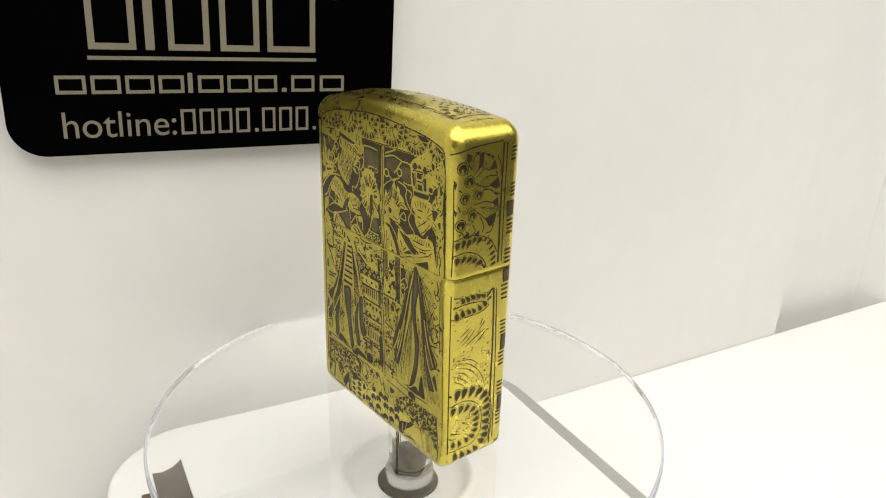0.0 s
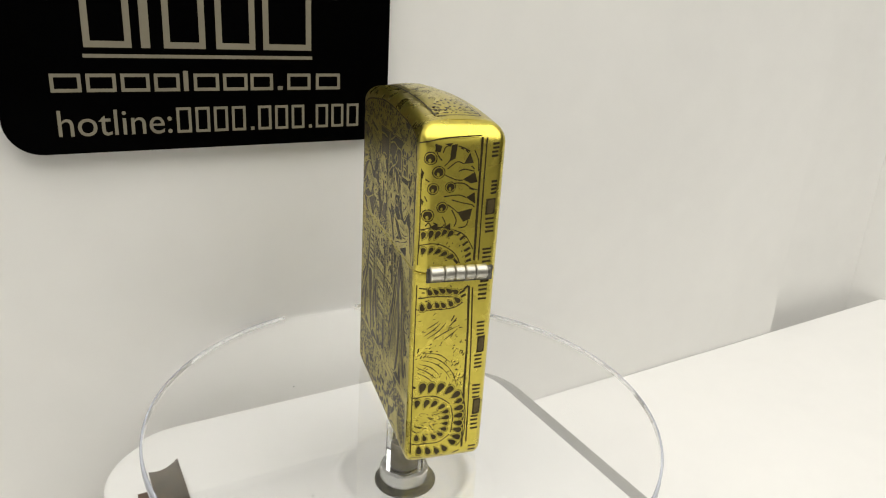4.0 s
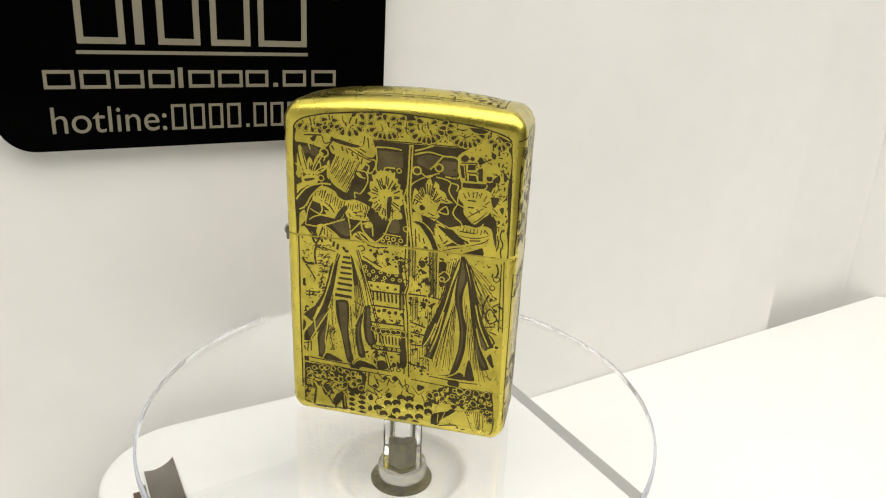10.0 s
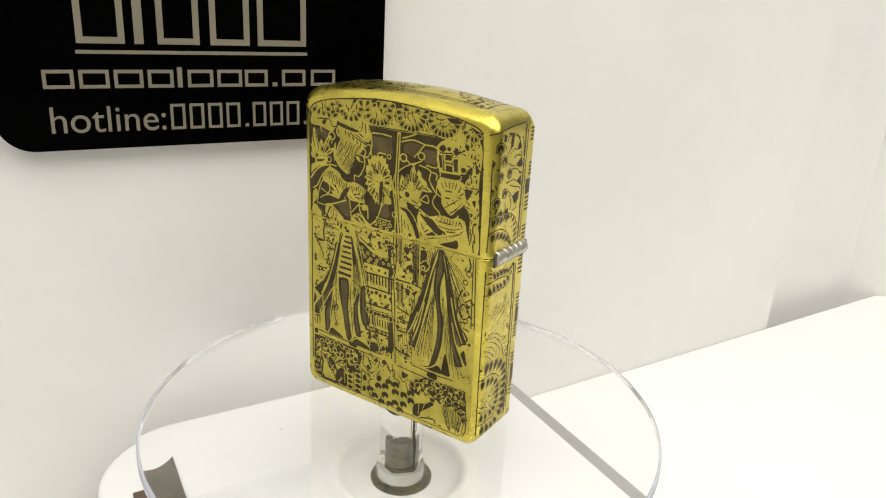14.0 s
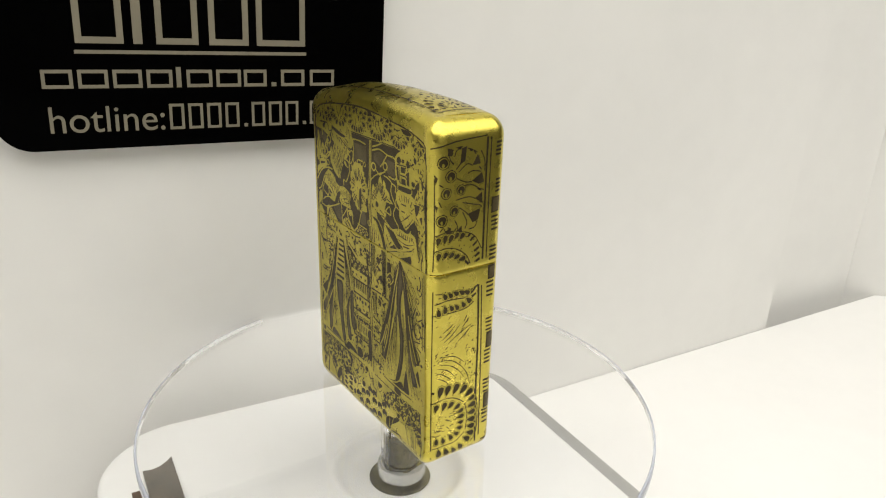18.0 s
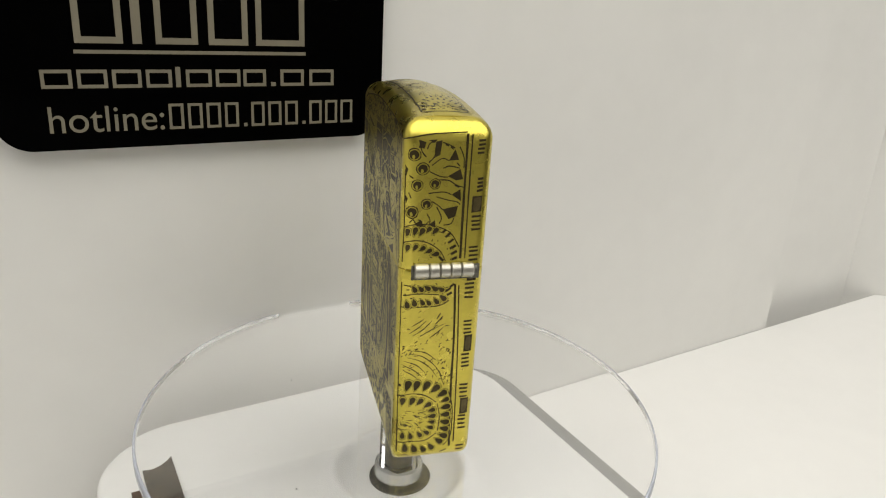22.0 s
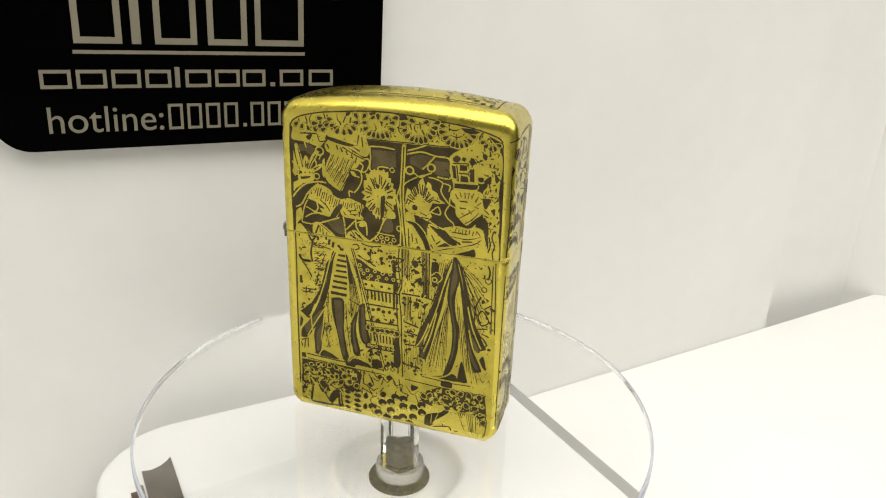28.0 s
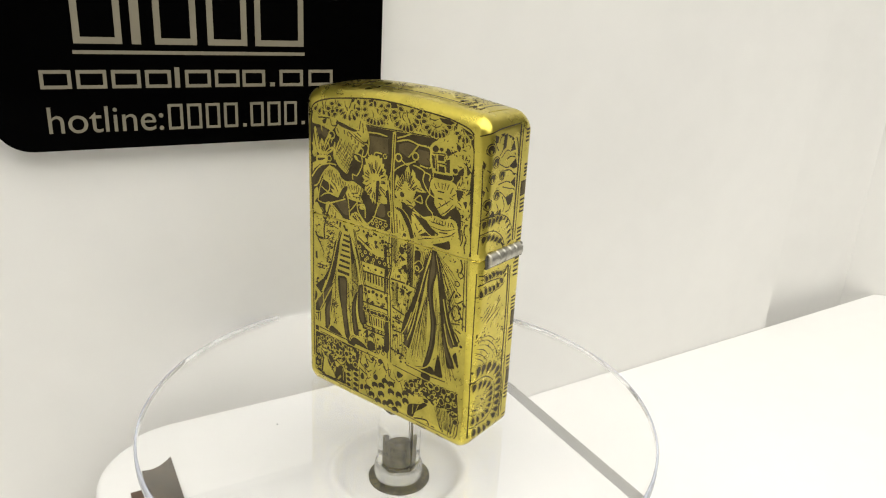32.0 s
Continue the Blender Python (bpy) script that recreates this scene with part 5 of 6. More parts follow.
    e.fills(D, "3.6,31.5 4.4,31.9 4.9,31.3 4.3,30.5", "4.6,28.6 5.4,29.0 5.5,28.0 5.0,27.7", "4.1,24.5 5.2,24.3 4.9,23.2", "4.4,29.4 4.0,30.3 5.2,29.8", "7.1,32.0 8.2,32.0 8.4,30.4 9.1,29.5 8.4,28.3 7.5,27.6 7.1,29.4", soft=True)
    e.rings(G, "7.7,29.0", 0.55, 0.22)
    e.strokes(G, 0.2, "7.1,29.6 8.1,30.4 9.0,29.5 8.1,28.4")
    e.growth(D, "3.4,32.5 5.9,25.8", 30, 0.51)
    e.growth(D, "2.5,24.9 6.5,16.7", 40, 0.51)
    e.growth(D, "2.6,17.3 6.0,10.6", 34, 0.55)
    e.growth(D, "6.7,33.5 9.8,31.8", 8, 0.37)
    e.field(D, "2.1,33.0 7.7,12.3", 40, 85, 1.29, 0.14, 0.25)
    e.pleats(D, "8.4,31.9 9.9,32.4", "7.7,25.3 8.9,27.4", 5, 0.13)
    # robe of the smaller shape
    e.fills(D, "10.7,33.4 11.3,33.4 11.7,31.4 11.9,29.4 11.5,27.7 11.3,25.8 11.6,23.1 12.2,21.0 12.2,17.5 11.9,15.3 11.1,12.6 9.8,11.4 10.4,13.9 11.0,16.6 11.1,19.9 10.6,23.2 10.0,25.8 10.1,28.4 10.4,30.9", soft=True)
    e.sash(D, pts("10.5,33.0 9.6,30.4 8.7,27.4 7.9,24.5 6.9,21.5 5.8,18.7 5.4,16.3"), 0.14, 1.48)
    e.sash(D, pts("10.5,31.2 9.6,28.0 8.8,24.2 7.8,20.4 7.1,17.6 6.0,14.1"), 0.14, 1.39)
    e.sash(D, pts("11.5,33.0 12.4,30.4 13.2,27.1 13.9,23.6 14.9,20.7 16.3,17.6"), 0.18, 1.57)
    e.sash(D, pts("11.4,32.2 12.1,29.4 12.8,25.8 13.5,22.0 14.4,17.7 15.8,13.4"), 0.14, 1.48)
    e.fills(D, "15.9,15.8 16.6,16.6 17.2,14.1 16.6,14.5", "5.0,16.6 5.9,15.9 5.3,17.0", "9.6,10.5 11.3,10.5 11.4,9.4 9.6,9.5", "12.3,10.9 12.5,13.0 13.0,15.0 13.9,12.1 14.0,11.0", "7.8,11.0 9.9,11.6 11.7,12.2 12.4,11.0 10.8,10.8", soft=True)
    e.strokes(G2, 0.22, "7.0,20.9 6.0,18.1 5.0,16.3", "8.3,23.2 7.4,18.9 6.2,15.4", "13.5,25.2 14.5,21.4 16.1,17.9", "13.9,21.0 14.8,17.7 16.2,14.9", "11.1,12.2 9.8,11.3 7.8,10.9 6.3,10.9")
    e.strokes(D, 0.18, "6.1,10.6 9.6,10.4", "11.4,10.3 14.7,10.5")
    e.strokes(D, 0.12, "10.4,27.4 10.2,20.2 10.2,12.6", taper=True)
    e.strokes(D, 0.12, "10.3,27.4 10.0,20.4 9.9,13.2", taper=True)
    e.strokes(D, 0.12, "10.2,26.6 9.9,20.0", "9.8,19.1 9.6,12.3", taper=True)
    e.strokes(D, 0.12, "10.2,26.0 9.6,19.4 9.3,12.6", taper=True)
    e.strokes(D, 0.12, "10.0,25.9 9.3,19.3 8.9,12.6", taper=True)
    e.strokes(D, 0.12, "10.0,24.5 9.2,19.1", "9.1,18.2 8.5,12.7", taper=True)
    e.strokes(D, 0.12, "9.9,25.1 8.8,18.9 8.0,12.5", taper=True)
    e.strokes(D, 0.12, "9.7,24.4 8.6,18.4 7.8,12.1", taper=True)
    e.strokes(D, 0.12, "9.6,23.7 8.4,18.7", "8.2,17.7 7.3,12.6", taper=True)
    e.strokes(D, 0.12, "9.6,23.2 8.2,17.7 7.2,12.0", taper=True)
    e.strokes(D, 0.12, "9.4,22.9 8.0,17.7 6.8,12.3", taper=True)
    e.strokes(D, 0.12, "11.5,26.5 12.2,21.3 12.8,16.0", taper=True)
    e.strokes(D, 0.12, "11.7,25.6 12.3,20.5 12.9,15.3", taper=True)
    e.strokes(D, 0.12, "12.0,25.0 12.6,20.3", "12.7,19.3 13.3,14.6", taper=True)
    e.strokes(D, 0.12, "12.1,24.0 12.8,19.0 13.4,13.9", taper=True)
    e.strokes(D, 0.12, "12.5,23.5 13.1,18.9 13.7,14.1", taper=True)
    e.strokes(D, 0.12, "12.8,22.7 13.4,18.5", "13.5,17.5 14.0,13.2", taper=True)
    e.strokes(D, 0.12, "12.9,21.6 13.7,17.4 14.3,13.0", taper=True)
    e.strokes(D, 0.12, "13.2,21.2 13.9,16.8 14.5,12.2", taper=True)
    e.strokes(D, 0.12, "11.6,32.8 14.3,30.7 16.5,28.6", taper=True)
    e.strokes(D, 0.12, "11.7,32.6 14.2,30.3 16.2,28.0", taper=True)
    e.strokes(D, 0.12, "11.8,32.1 14.0,30.0", "14.6,29.1 16.3,27.0", taper=True)
    e.strokes(D, 0.12, "11.8,32.1 14.1,29.2 16.1,26.2", taper=True)
    e.strokes(D, 0.12, "12.0,32.1 14.2,28.7 16.0,25.2", taper=True)
    e.strokes(D, 0.12, "12.0,32.2 13.9,29.1", "14.3,28.2 15.9,25.1", taper=True)
    e.strokes(D, 0.12, "12.1,31.6 14.0,27.7 15.6,23.8", taper=True)
    e.strokes(D, 0.12, "12.2,31.8 14.0,27.5 15.5,23.1", taper=True)
    e.strokes(D, 0.12, "12.3,32.0 13.8,27.7", "14.1,26.8 15.4,22.5", taper=True)
    e.strokes(D, 0.12, "12.8,29.8 14.8,26.4 16.5,23.0", taper=True)
    e.strokes(D, 0.12, "13.0,29.4 14.9,25.7 16.5,21.9", taper=True)
    e.strokes(D, 0.12, "13.2,28.1 14.8,25.1", "15.1,24.1 16.4,21.2", taper=True)
    e.strokes(D, 0.12, "13.4,27.1 15.1,24.0 16.5,20.9", taper=True)
    e.strokes(D, 0.12, "13.5,27.2 15.1,23.3 16.5,19.2", taper=True)
    e.strokes(D, 0.12, "13.6,26.7 15.0,23.0", "15.3,22.0 16.4,18.4", taper=True)
    e.strokes(D, 0.12, "10.1,32.1 9.1,29.3 8.3,26.4", taper=True)
    e.strokes(D, 0.12, "10.0,32.4 8.9,29.2 8.1,25.9", taper=True)
    e.strokes(D, 0.12, "9.7,32.0 8.8,29.1", "8.6,28.2 8.0,25.3", taper=True)
    e.strokes(D, 0.12, "9.8,31.6 8.6,28.5 7.7,25.3", taper=True)
    e.strokes(D, 0.12, "9.6,30.9 8.5,28.0 7.6,25.0", taper=True)
    e.strokes(D, 0.12, "9.4,30.4 8.3,27.9", "8.1,26.9 7.3,24.5", taper=True)
    e.strokes(D, 0.12, "9.3,29.8 8.1,27.0 7.1,24.1", taper=True)
    e.strokes(D, 0.12, "14.0,16.5 14.5,13.6 15.0,10.7", taper=True)
    e.strokes(D, 0.12, "14.2,16.6 14.8,13.9 15.4,11.2", taper=True)
    e.strokes(D, 0.12, "14.4,16.1 15.1,14.1", "15.3,13.1 15.9,11.1", taper=True)
    e.strokes(D, 0.12, "14.4,15.2 15.3,13.5 16.1,11.8", taper=True)
    e.strokes(D, 0.12, "14.6,15.3 15.8,13.5 16.7,11.6", taper=True)
    e.strokes(D, 0.12, "14.8,14.2 15.8,13.4", "16.1,12.3 16.9,11.6", taper=True)
    e.strokes(D, 0.11, "2.7,17.2 2.8,14.2 2.9,11.1", taper=True)
    e.strokes(D, 0.11, "3.1,17.2 3.2,14.2 3.3,11.1", taper=True)
    e.strokes(D, 0.11, "3.7,17.2 3.6,14.8", "3.6,13.8 3.6,11.4", taper=True)
    e.strokes(D, 0.11, "4.0,17.0 4.0,14.2 4.0,11.4", taper=True)
    e.strokes(D, 0.11, "4.4,17.2 4.4,14.2 4.5,11.1", taper=True)
    e.strokes(D, 0.11, "4.9,16.9 4.9,14.5", "4.9,13.5 4.9,11.2", taper=True)
    e.strokes(D, 0.11, "5.3,16.7 5.2,14.0 5.2,11.3", taper=True)
    e.strokes(D, 0.11, "5.6,17.3 5.5,14.5 5.5,11.6", taper=True)
    e.strokes(D, 0.11, "6.2,16.8 6.1,14.7", "6.1,13.7 6.0,11.6", taper=True)
    e.field(D, "-16.3,32.5 -11.3,21.4", 44, 62, 0.83, 0.1, 0.7)
    e.field(D, "2.2,33.0 18.4,10.3", 70, 75, 0.74, 0.1, 0.9)
    e.field(D, "-6.2,33.0 2.3,10.7", 40, 80, 0.65, 0.1, 1.2)
    e.field(D, "-16.1,9.8 18.7,0.4", 60, 70, 0.65, 0.11, 1.2)
    e.strokes(D, 0.28, "16.4,32.8 16.8,31.6 16.5,30.4", "15.6,27.3 14.8,25.2 14.7,20.9", "17.1,18.7 16.4,19.8 15.6,20.3")
    e.rings(D, "16.6,30.2 16.0,28.6", 0.55, 0.18)
    e.strokes(D, 0.24, "15.3,24.1 16.0,24.8 17.1,23.1 16.0,22.2 15.4,23.1 15.3,24.1", "16.2,25.2 17.3,26.0", "15.1,21.4 17.0,21.8", "16.1,20.7 17.3,20.3")
    e.growth(D, "15.2,27.3 17.9,16.5", 30, 0.51)
    e.growth(D, "12.9,32.9 16.5,30.4", 12, 0.32)
    e.growth(D, "-16.4,33.1 -14.2,30.0", 8, 0.37)
    e.growth(D, "-16.5,23.5 -14.4,19.3", 8, 0.37)
    # lower band: berries, leaves, grapes, grass
    e.strokes(D, 0.17, "-15.5,9.8 -8.0,9.5 -0.5,9.4", "3.0,9.4 9.9,9.1 17.5,9.2")
    e.fills(D, "-16.7,9.5 -11.8,9.5 -6.0,9.4 -5.0,8.5 -5.6,5.8 -6.8,4.4 -8.7,5.0 -8.5,1.0 -11.9,0.6 -15.1,0.8 -15.2,4.7 -16.9,1.3")
    e.fills(D, "-16.9,6.2 -15.2,5.7 -15.3,1.0 -16.9,1.4")
    e.growth(G, "-16.3,9.1 -6.0,5.3", 110, 0.57)
    e.growth(G, "-15.0,6.3 -8.5,1.0", 60, 0.69)
    e.growth(G, "-16.8,6.2 -15.5,1.5", 8, 0.32)
    e.fills(G, "-14.8,5.4 -13.5,4.4 -12.7,3.0 -11.3,1.3 -14.3,1.2", "-11.5,4.6 -10.5,5.3 -9.1,5.2 -9.9,4.3 -10.9,3.7", "-11.9,2.8 -11.3,3.7 -11.5,1.3 -12.3,2.3", soft=True)
    e.pips("-16.0,8.1 -14.9,8.6 -13.5,8.9 -12.4,9.0 -11.3,9.1 -10.0,9.0 -8.7,8.8 -7.6,8.6 -14.8,7.5 -15.8,6.8 -13.3,7.0 -11.6,7.6 -10.8,6.9 -9.9,7.1", 0.39)
    e.pips("-6.5,7.4 -6.1,6.0 -8.4,7.5 -7.4,6.5 -9.1,6.1", 0.46)
    e.rings(G, "-16.1,5.3 -16.7,4.3 -15.8,4.1 -16.2,2.9 -16.5,1.8 -15.5,2.1", 0.37, 0.2)
    e.strokes(D2, 0.2, "-14.2,6.5 -12.8,6.7 -11.5,5.8 -12.3,5.1", "-12.9,5.8 -11.9,6.2", "-11.3,5.3 -9.9,4.6 -8.7,5.4 -8.5,6.5", "-15.2,5.7 -14.4,4.3")
    e.fills(D2, "-13.5,4.7 -12.7,5.6 -11.5,4.6 -12.1,3.0 -13.1,3.5", "-11.5,2.4 -10.7,3.9 -9.7,4.5 -9.0,3.8 -8.8,1.3 -9.6,0.9 -9.7,2.7 -10.4,1.9 -11.0,1.2", "-15.3,1.1 -14.8,4.3 -14.5,4.0 -14.9,1.0", "-14.7,1.0 -11.9,1.1 -11.7,0.6 -14.7,0.5", soft=True)
    e.strokes(D2, 0.24, "-12.1,3.0 -11.3,1.6", "-11.1,1.1 -8.9,1.0")
    e.strokes(G2, 0.17, "-13.4,5.1 -12.5,3.9 -11.3,3.4", "-11.9,4.4 -12.7,3.0", "-9.3,4.1 -9.1,1.5")
    e.fills(D, "-8.5,5.4 -7.9,5.8 -7.2,5.4 -7.9,5.0", "-6.7,5.1 -6.0,5.5 -5.2,5.1 -6.0,4.7", soft=True)
    e.fills(D, "-8.5,4.4 -7.9,4.8 -7.2,4.3 -7.9,4.0", "-6.7,4.1 -6.0,4.5 -5.2,4.0 -6.0,3.6", soft=True)
    e.fills(D, "-8.5,3.3 -7.9,3.7 -7.2,3.3 -7.9,2.9", "-6.7,3.0 -6.0,3.4 -5.2,3.0 -6.0,2.6", soft=True)
    e.fills(D, "-8.5,2.3 -7.9,2.7 -7.2,2.2 -7.9,1.9", "-6.7,2.0 -6.0,2.4 -5.2,1.9 -6.0,1.5", soft=True)
    e.fills(D, "-8.5,1.2 -7.9,1.6 -7.2,1.2 -7.8,0.8", "-6.7,0.9 -6.0,1.3 -5.1,0.8 -5.9,0.5", soft=True)
    e.strokes(D, 0.15, "-7.0,5.8 -6.9,0.9", "-5.0,6.0 -5.2,1.1", "-8.8,5.7 -8.7,1.2")
    e.fills(D, "-4.8,4.4 -4.2,5.1 -3.8,4.1 -4.5,3.7", "-4.8,2.3 -4.2,2.7 -4.0,1.8 -4.7,1.5", "-4.1,6.7 -3.4,7.3 -3.0,6.4", soft=True)
    e.strokes(D, 0.2, "-5.2,9.5 -5.6,7.6", "-4.6,9.4 -4.8,6.9", "-3.7,9.0 -3.0,7.3", "-5.6,7.6 -6.0,6.5", "-4.8,6.9 -2.6,5.7", "-5.0,5.8 -3.0,5.0", taper=True)
    e.berries(D, "-1.7,8.8 0.1,9.0 -1.0,5.4", 0.55)
    e.strokes(D, 0.18, "-0.9,8.9 -1.3,7.3", "0.9,8.8 1.7,7.2", "-3.0,5.7 -2.0,6.4", "-2.6,2.9 -1.8,2.6", "1.9,9.2 2.3,6.7", "3.1,8.3 4.4,6.6 5.5,7.5", taper=True)
    e.strokes(D, 0.17, "-3.0,5.0 -3.7,6.1 -2.8,7.0 -3.2,8.3 -2.0,7.9 -1.3,8.9 -0.3,8.0 0.7,9.0 1.3,7.7 2.5,8.2 2.5,6.7 3.7,6.3 2.9,5.2", "-2.8,4.8 -3.4,3.6 -2.8,2.7 -3.1,1.5 -2.5,0.5")
    e.grape("-1.1,3.7", 0.8)
    e.grape("0.5,4.1", 0.8)
    e.grape("2.8,3.8", 0.8)
    e.grape("-1.9,1.4", 0.8)
    e.grape("0.5,2.4", 0.8)
    e.grape("4.7,3.9", 0.8)
    e.grape("4.7,2.0", 0.8)
    e.grape("2.8,1.6", 0.8)
    e.grape("2.8,5.3", 0.8)
    e.grape("6.2,4.8", 0.8)
    e.grape("1.6,0.9", 0.8)
    e.grape("-0.3,0.7", 0.8)
    e.grape("6.3,3.3", 0.8)
    e.grape("3.9,0.5", 0.8)
    e.grape("-3.0,2.4", 0.8)
    e.grape("1.3,5.3", 0.8)
    e.fills(D, "4.2,8.6 5.5,8.2 4.5,7.3 4.1,7.8", soft=True)
    e.fills(D, "5.8,6.4 6.9,7.9 9.1,9.0 11.5,9.1 17.3,9.0 17.7,5.0 16.7,4.3 15.0,5.3 12.8,4.9 10.7,6.0 8.1,5.1 6.4,5.4")
    e.growth(G, "6.3,8.7 17.3,5.0", 90, 0.52)
    e.pips("6.5,6.8 7.6,7.1 8.7,6.5 12.2,6.6 11.7,8.6 13.1,8.6", 0.48)
    e.pips("14.6,8.6 16.4,8.6 14.2,6.5 15.7,6.3 17.3,3.8", 0.55)
    e.fills(D, "9.1,9.0 10.5,9.2 10.1,8.4 9.1,8.6", "8.5,7.7 9.8,7.2 9.2,6.2", "6.8,0.9 6.9,2.8 8.1,3.6 9.6,4.1 10.3,4.7 11.2,4.6 10.2,3.5 9.2,2.7 8.5,2.0 8.2,1.2 7.8,0.8", "10.1,5.7 11.7,5.5 10.7,4.8", soft=True)
    e.strokes(G2, 0.18, "9.3,3.9 8.8,2.5", "8.1,3.4 8.0,1.5")
    e.strokes(D, 0.28, "8.3,0.8 9.9,1.3 11.3,1.5 11.7,0.7", "12.2,0.8 13.0,0.9")
    e.strokes(D, 0.2, "5.8,5.6 7.0,6.1 8.0,5.3", "11.7,5.9 13.2,5.2 14.4,5.4", "12.5,7.1 13.0,8.0", "9.9,7.8 11.0,7.1 11.7,5.9")
    e.rings(G, "9.1,8.3 10.4,7.4 12.6,7.5 13.1,5.9 10.8,8.5 9.8,6.2 15.5,7.4 17.0,6.9 16.7,5.3", 0.41, 0.18)
    e.strokes(D, 0.18, "-3.1,9.8 -2.1,8.4", "-0.9,6.8 -1.6,5.7", "1.5,6.7 1.0,5.1", "3.6,6.2 3.2,4.8", "5.0,6.6 5.6,5.2", "-3.0,4.3 -2.2,4.8", "4.2,0.5 3.7,1.2", "-0.3,1.1 -0.5,1.9", taper=True)
    e.pleats(D, "12.8,4.9 16.7,5.3", "14.1,0.6 16.6,0.7", 12, 0.13)
    e.pleats(D, "16.4,3.6 17.9,3.1", "15.8,0.5 17.6,0.7", 4, 0.13)
    e.strokes(D, 0.18, "17.2,9.1 17.6,6.2 17.8,2.0 17.2,0.5")
    return e


def etch_side():
    """The narrow sides: an eyed flower, petal arches and a rosette beside a ruled band of small squares."""
    e = Etching(9)
    D, G, D2, G2 = 1, 2, 3, 4
    # ruled border and band of small squares
    e.strokes(D, 0.2, "-7.2,53.1 -3.3,54.0 2.3,54.4")
    e.strokes(D, 0.36, "2.4,54.2 2.4,45.0 2.5,35.4", "2.0,31.3 2.4,22.2 2.5,12.1 2.9,0.7")
    e.strokes(D, 0.22, "3.1,54.1 3.1,45.0 3.2,35.4", "2.6,31.0 3.2,18.2 3.6,0.8")
    e.strokes(D, 0.18, "-6.5,48.9 -6.3,40.6 -6.4,34.9", "-6.3,31.7 -6.2,18.4 -6.0,1.8")
    e.strokes(D, 0.34, "4.1,53.2 5.1,53.3", "4.1,52.6 5.1,52.7", "4.0,52.0 5.0,52.1", "4.0,51.4 5.0,51.5")
    e.strokes(D, 0.34, "4.3,47.6 5.2,47.7", "4.3,47.0 5.2,47.1", "4.3,46.4 5.2,46.6", "4.3,45.8 5.2,46.0")
    e.strokes(D, 0.34, "3.8,41.9 5.2,42.0", "3.8,41.2 5.2,41.3", "3.9,40.6 5.2,40.7", "3.9,39.9 5.3,40.0")
    e.strokes(D, 0.34, "3.7,37.1 5.1,37.2", "3.8,36.5 5.2,36.6", "3.8,35.8 5.2,35.9", "3.8,35.1 5.2,35.2")
    e.strokes(D, 0.34, "3.5,31.2 5.0,31.3", "3.6,30.5 5.0,30.6", "3.6,29.7 5.0,29.8", "3.6,29.0 5.0,29.0")
    e.strokes(D, 0.34, "3.8,24.9 5.1,25.0", "3.8,24.3 5.1,24.3", "3.9,23.6 5.1,23.6", "3.9,22.9 5.2,23.0")
    e.strokes(D, 0.34, "3.8,19.1 5.1,19.2", "3.9,18.4 5.1,18.5", "3.9,17.7 5.2,17.8", "3.9,17.0 5.2,17.1")
    e.strokes(D, 0.34, "3.9,13.7 5.3,13.7", "3.9,13.0 5.3,13.0", "4.0,12.3 5.3,12.3", "4.0,11.5 5.3,11.5")
    e.strokes(D, 0.34, "4.0,7.9 5.3,7.9", "4.0,7.2 5.3,7.2", "4.1,6.4 5.3,6.4", "4.1,5.6 5.4,5.6")
    e.strokes(D, 0.34, "4.0,2.2 5.3,2.2", "4.0,1.5 5.3,1.5")
    e.fills(D, "3.7,45.0 5.2,45.1 5.2,42.7 3.7,42.5", "3.7,34.1 5.1,34.2 5.2,31.8 3.8,31.7", "4.1,22.5 5.4,22.6 5.4,19.7 4.1,19.6", "4.2,11.2 5.6,11.2 5.6,8.3 4.2,8.2")
    e.worn("4.0,44.7 5.0,44.8 4.9,43.0 4.0,42.9", "4.1,33.7 4.9,33.8 4.9,32.2 4.1,32.1", "4.4,22.1 5.1,22.1 5.1,20.1 4.3,20.1", "4.5,10.8 5.3,10.8 5.2,8.9 4.5,8.7")
    # upper flower: eyed petals and dark wedges
    e.eye("-5.2,51.1", 0.87)
    e.eye("-3.9,49.1", 0.87)
    e.eye("-4.6,46.7", 0.79)
    e.eye("-2.0,46.9", 0.75)
    e.eye("-5.2,42.7", 0.87)
    e.eye("-3.1,43.9", 0.75)
    e.fills(D, "-4.5,53.2 -3.6,52.9 -3.8,52.0 -4.6,52.1", "-3.3,53.2 -2.0,53.3 -2.4,52.8", "-2.2,53.0 -1.3,53.2 -1.5,51.1 -2.3,50.7", "-0.2,50.3 0.7,51.9 1.3,50.4", "-0.2,48.0 1.6,49.1 2.1,47.6 1.1,47.4", "0.5,45.3 1.8,46.1 2.0,44.3", "-0.7,43.1 1.6,43.6 1.3,42.0 0.3,41.6", "-4.8,40.9 -3.9,41.5 -3.1,40.3 -3.9,40.5", "-2.6,40.8 -1.7,41.5 -1.6,40.3", "-6.6,49.6 -6.0,49.0 -6.3,48.0", "-6.4,45.2 -5.9,44.8 -6.1,44.0")
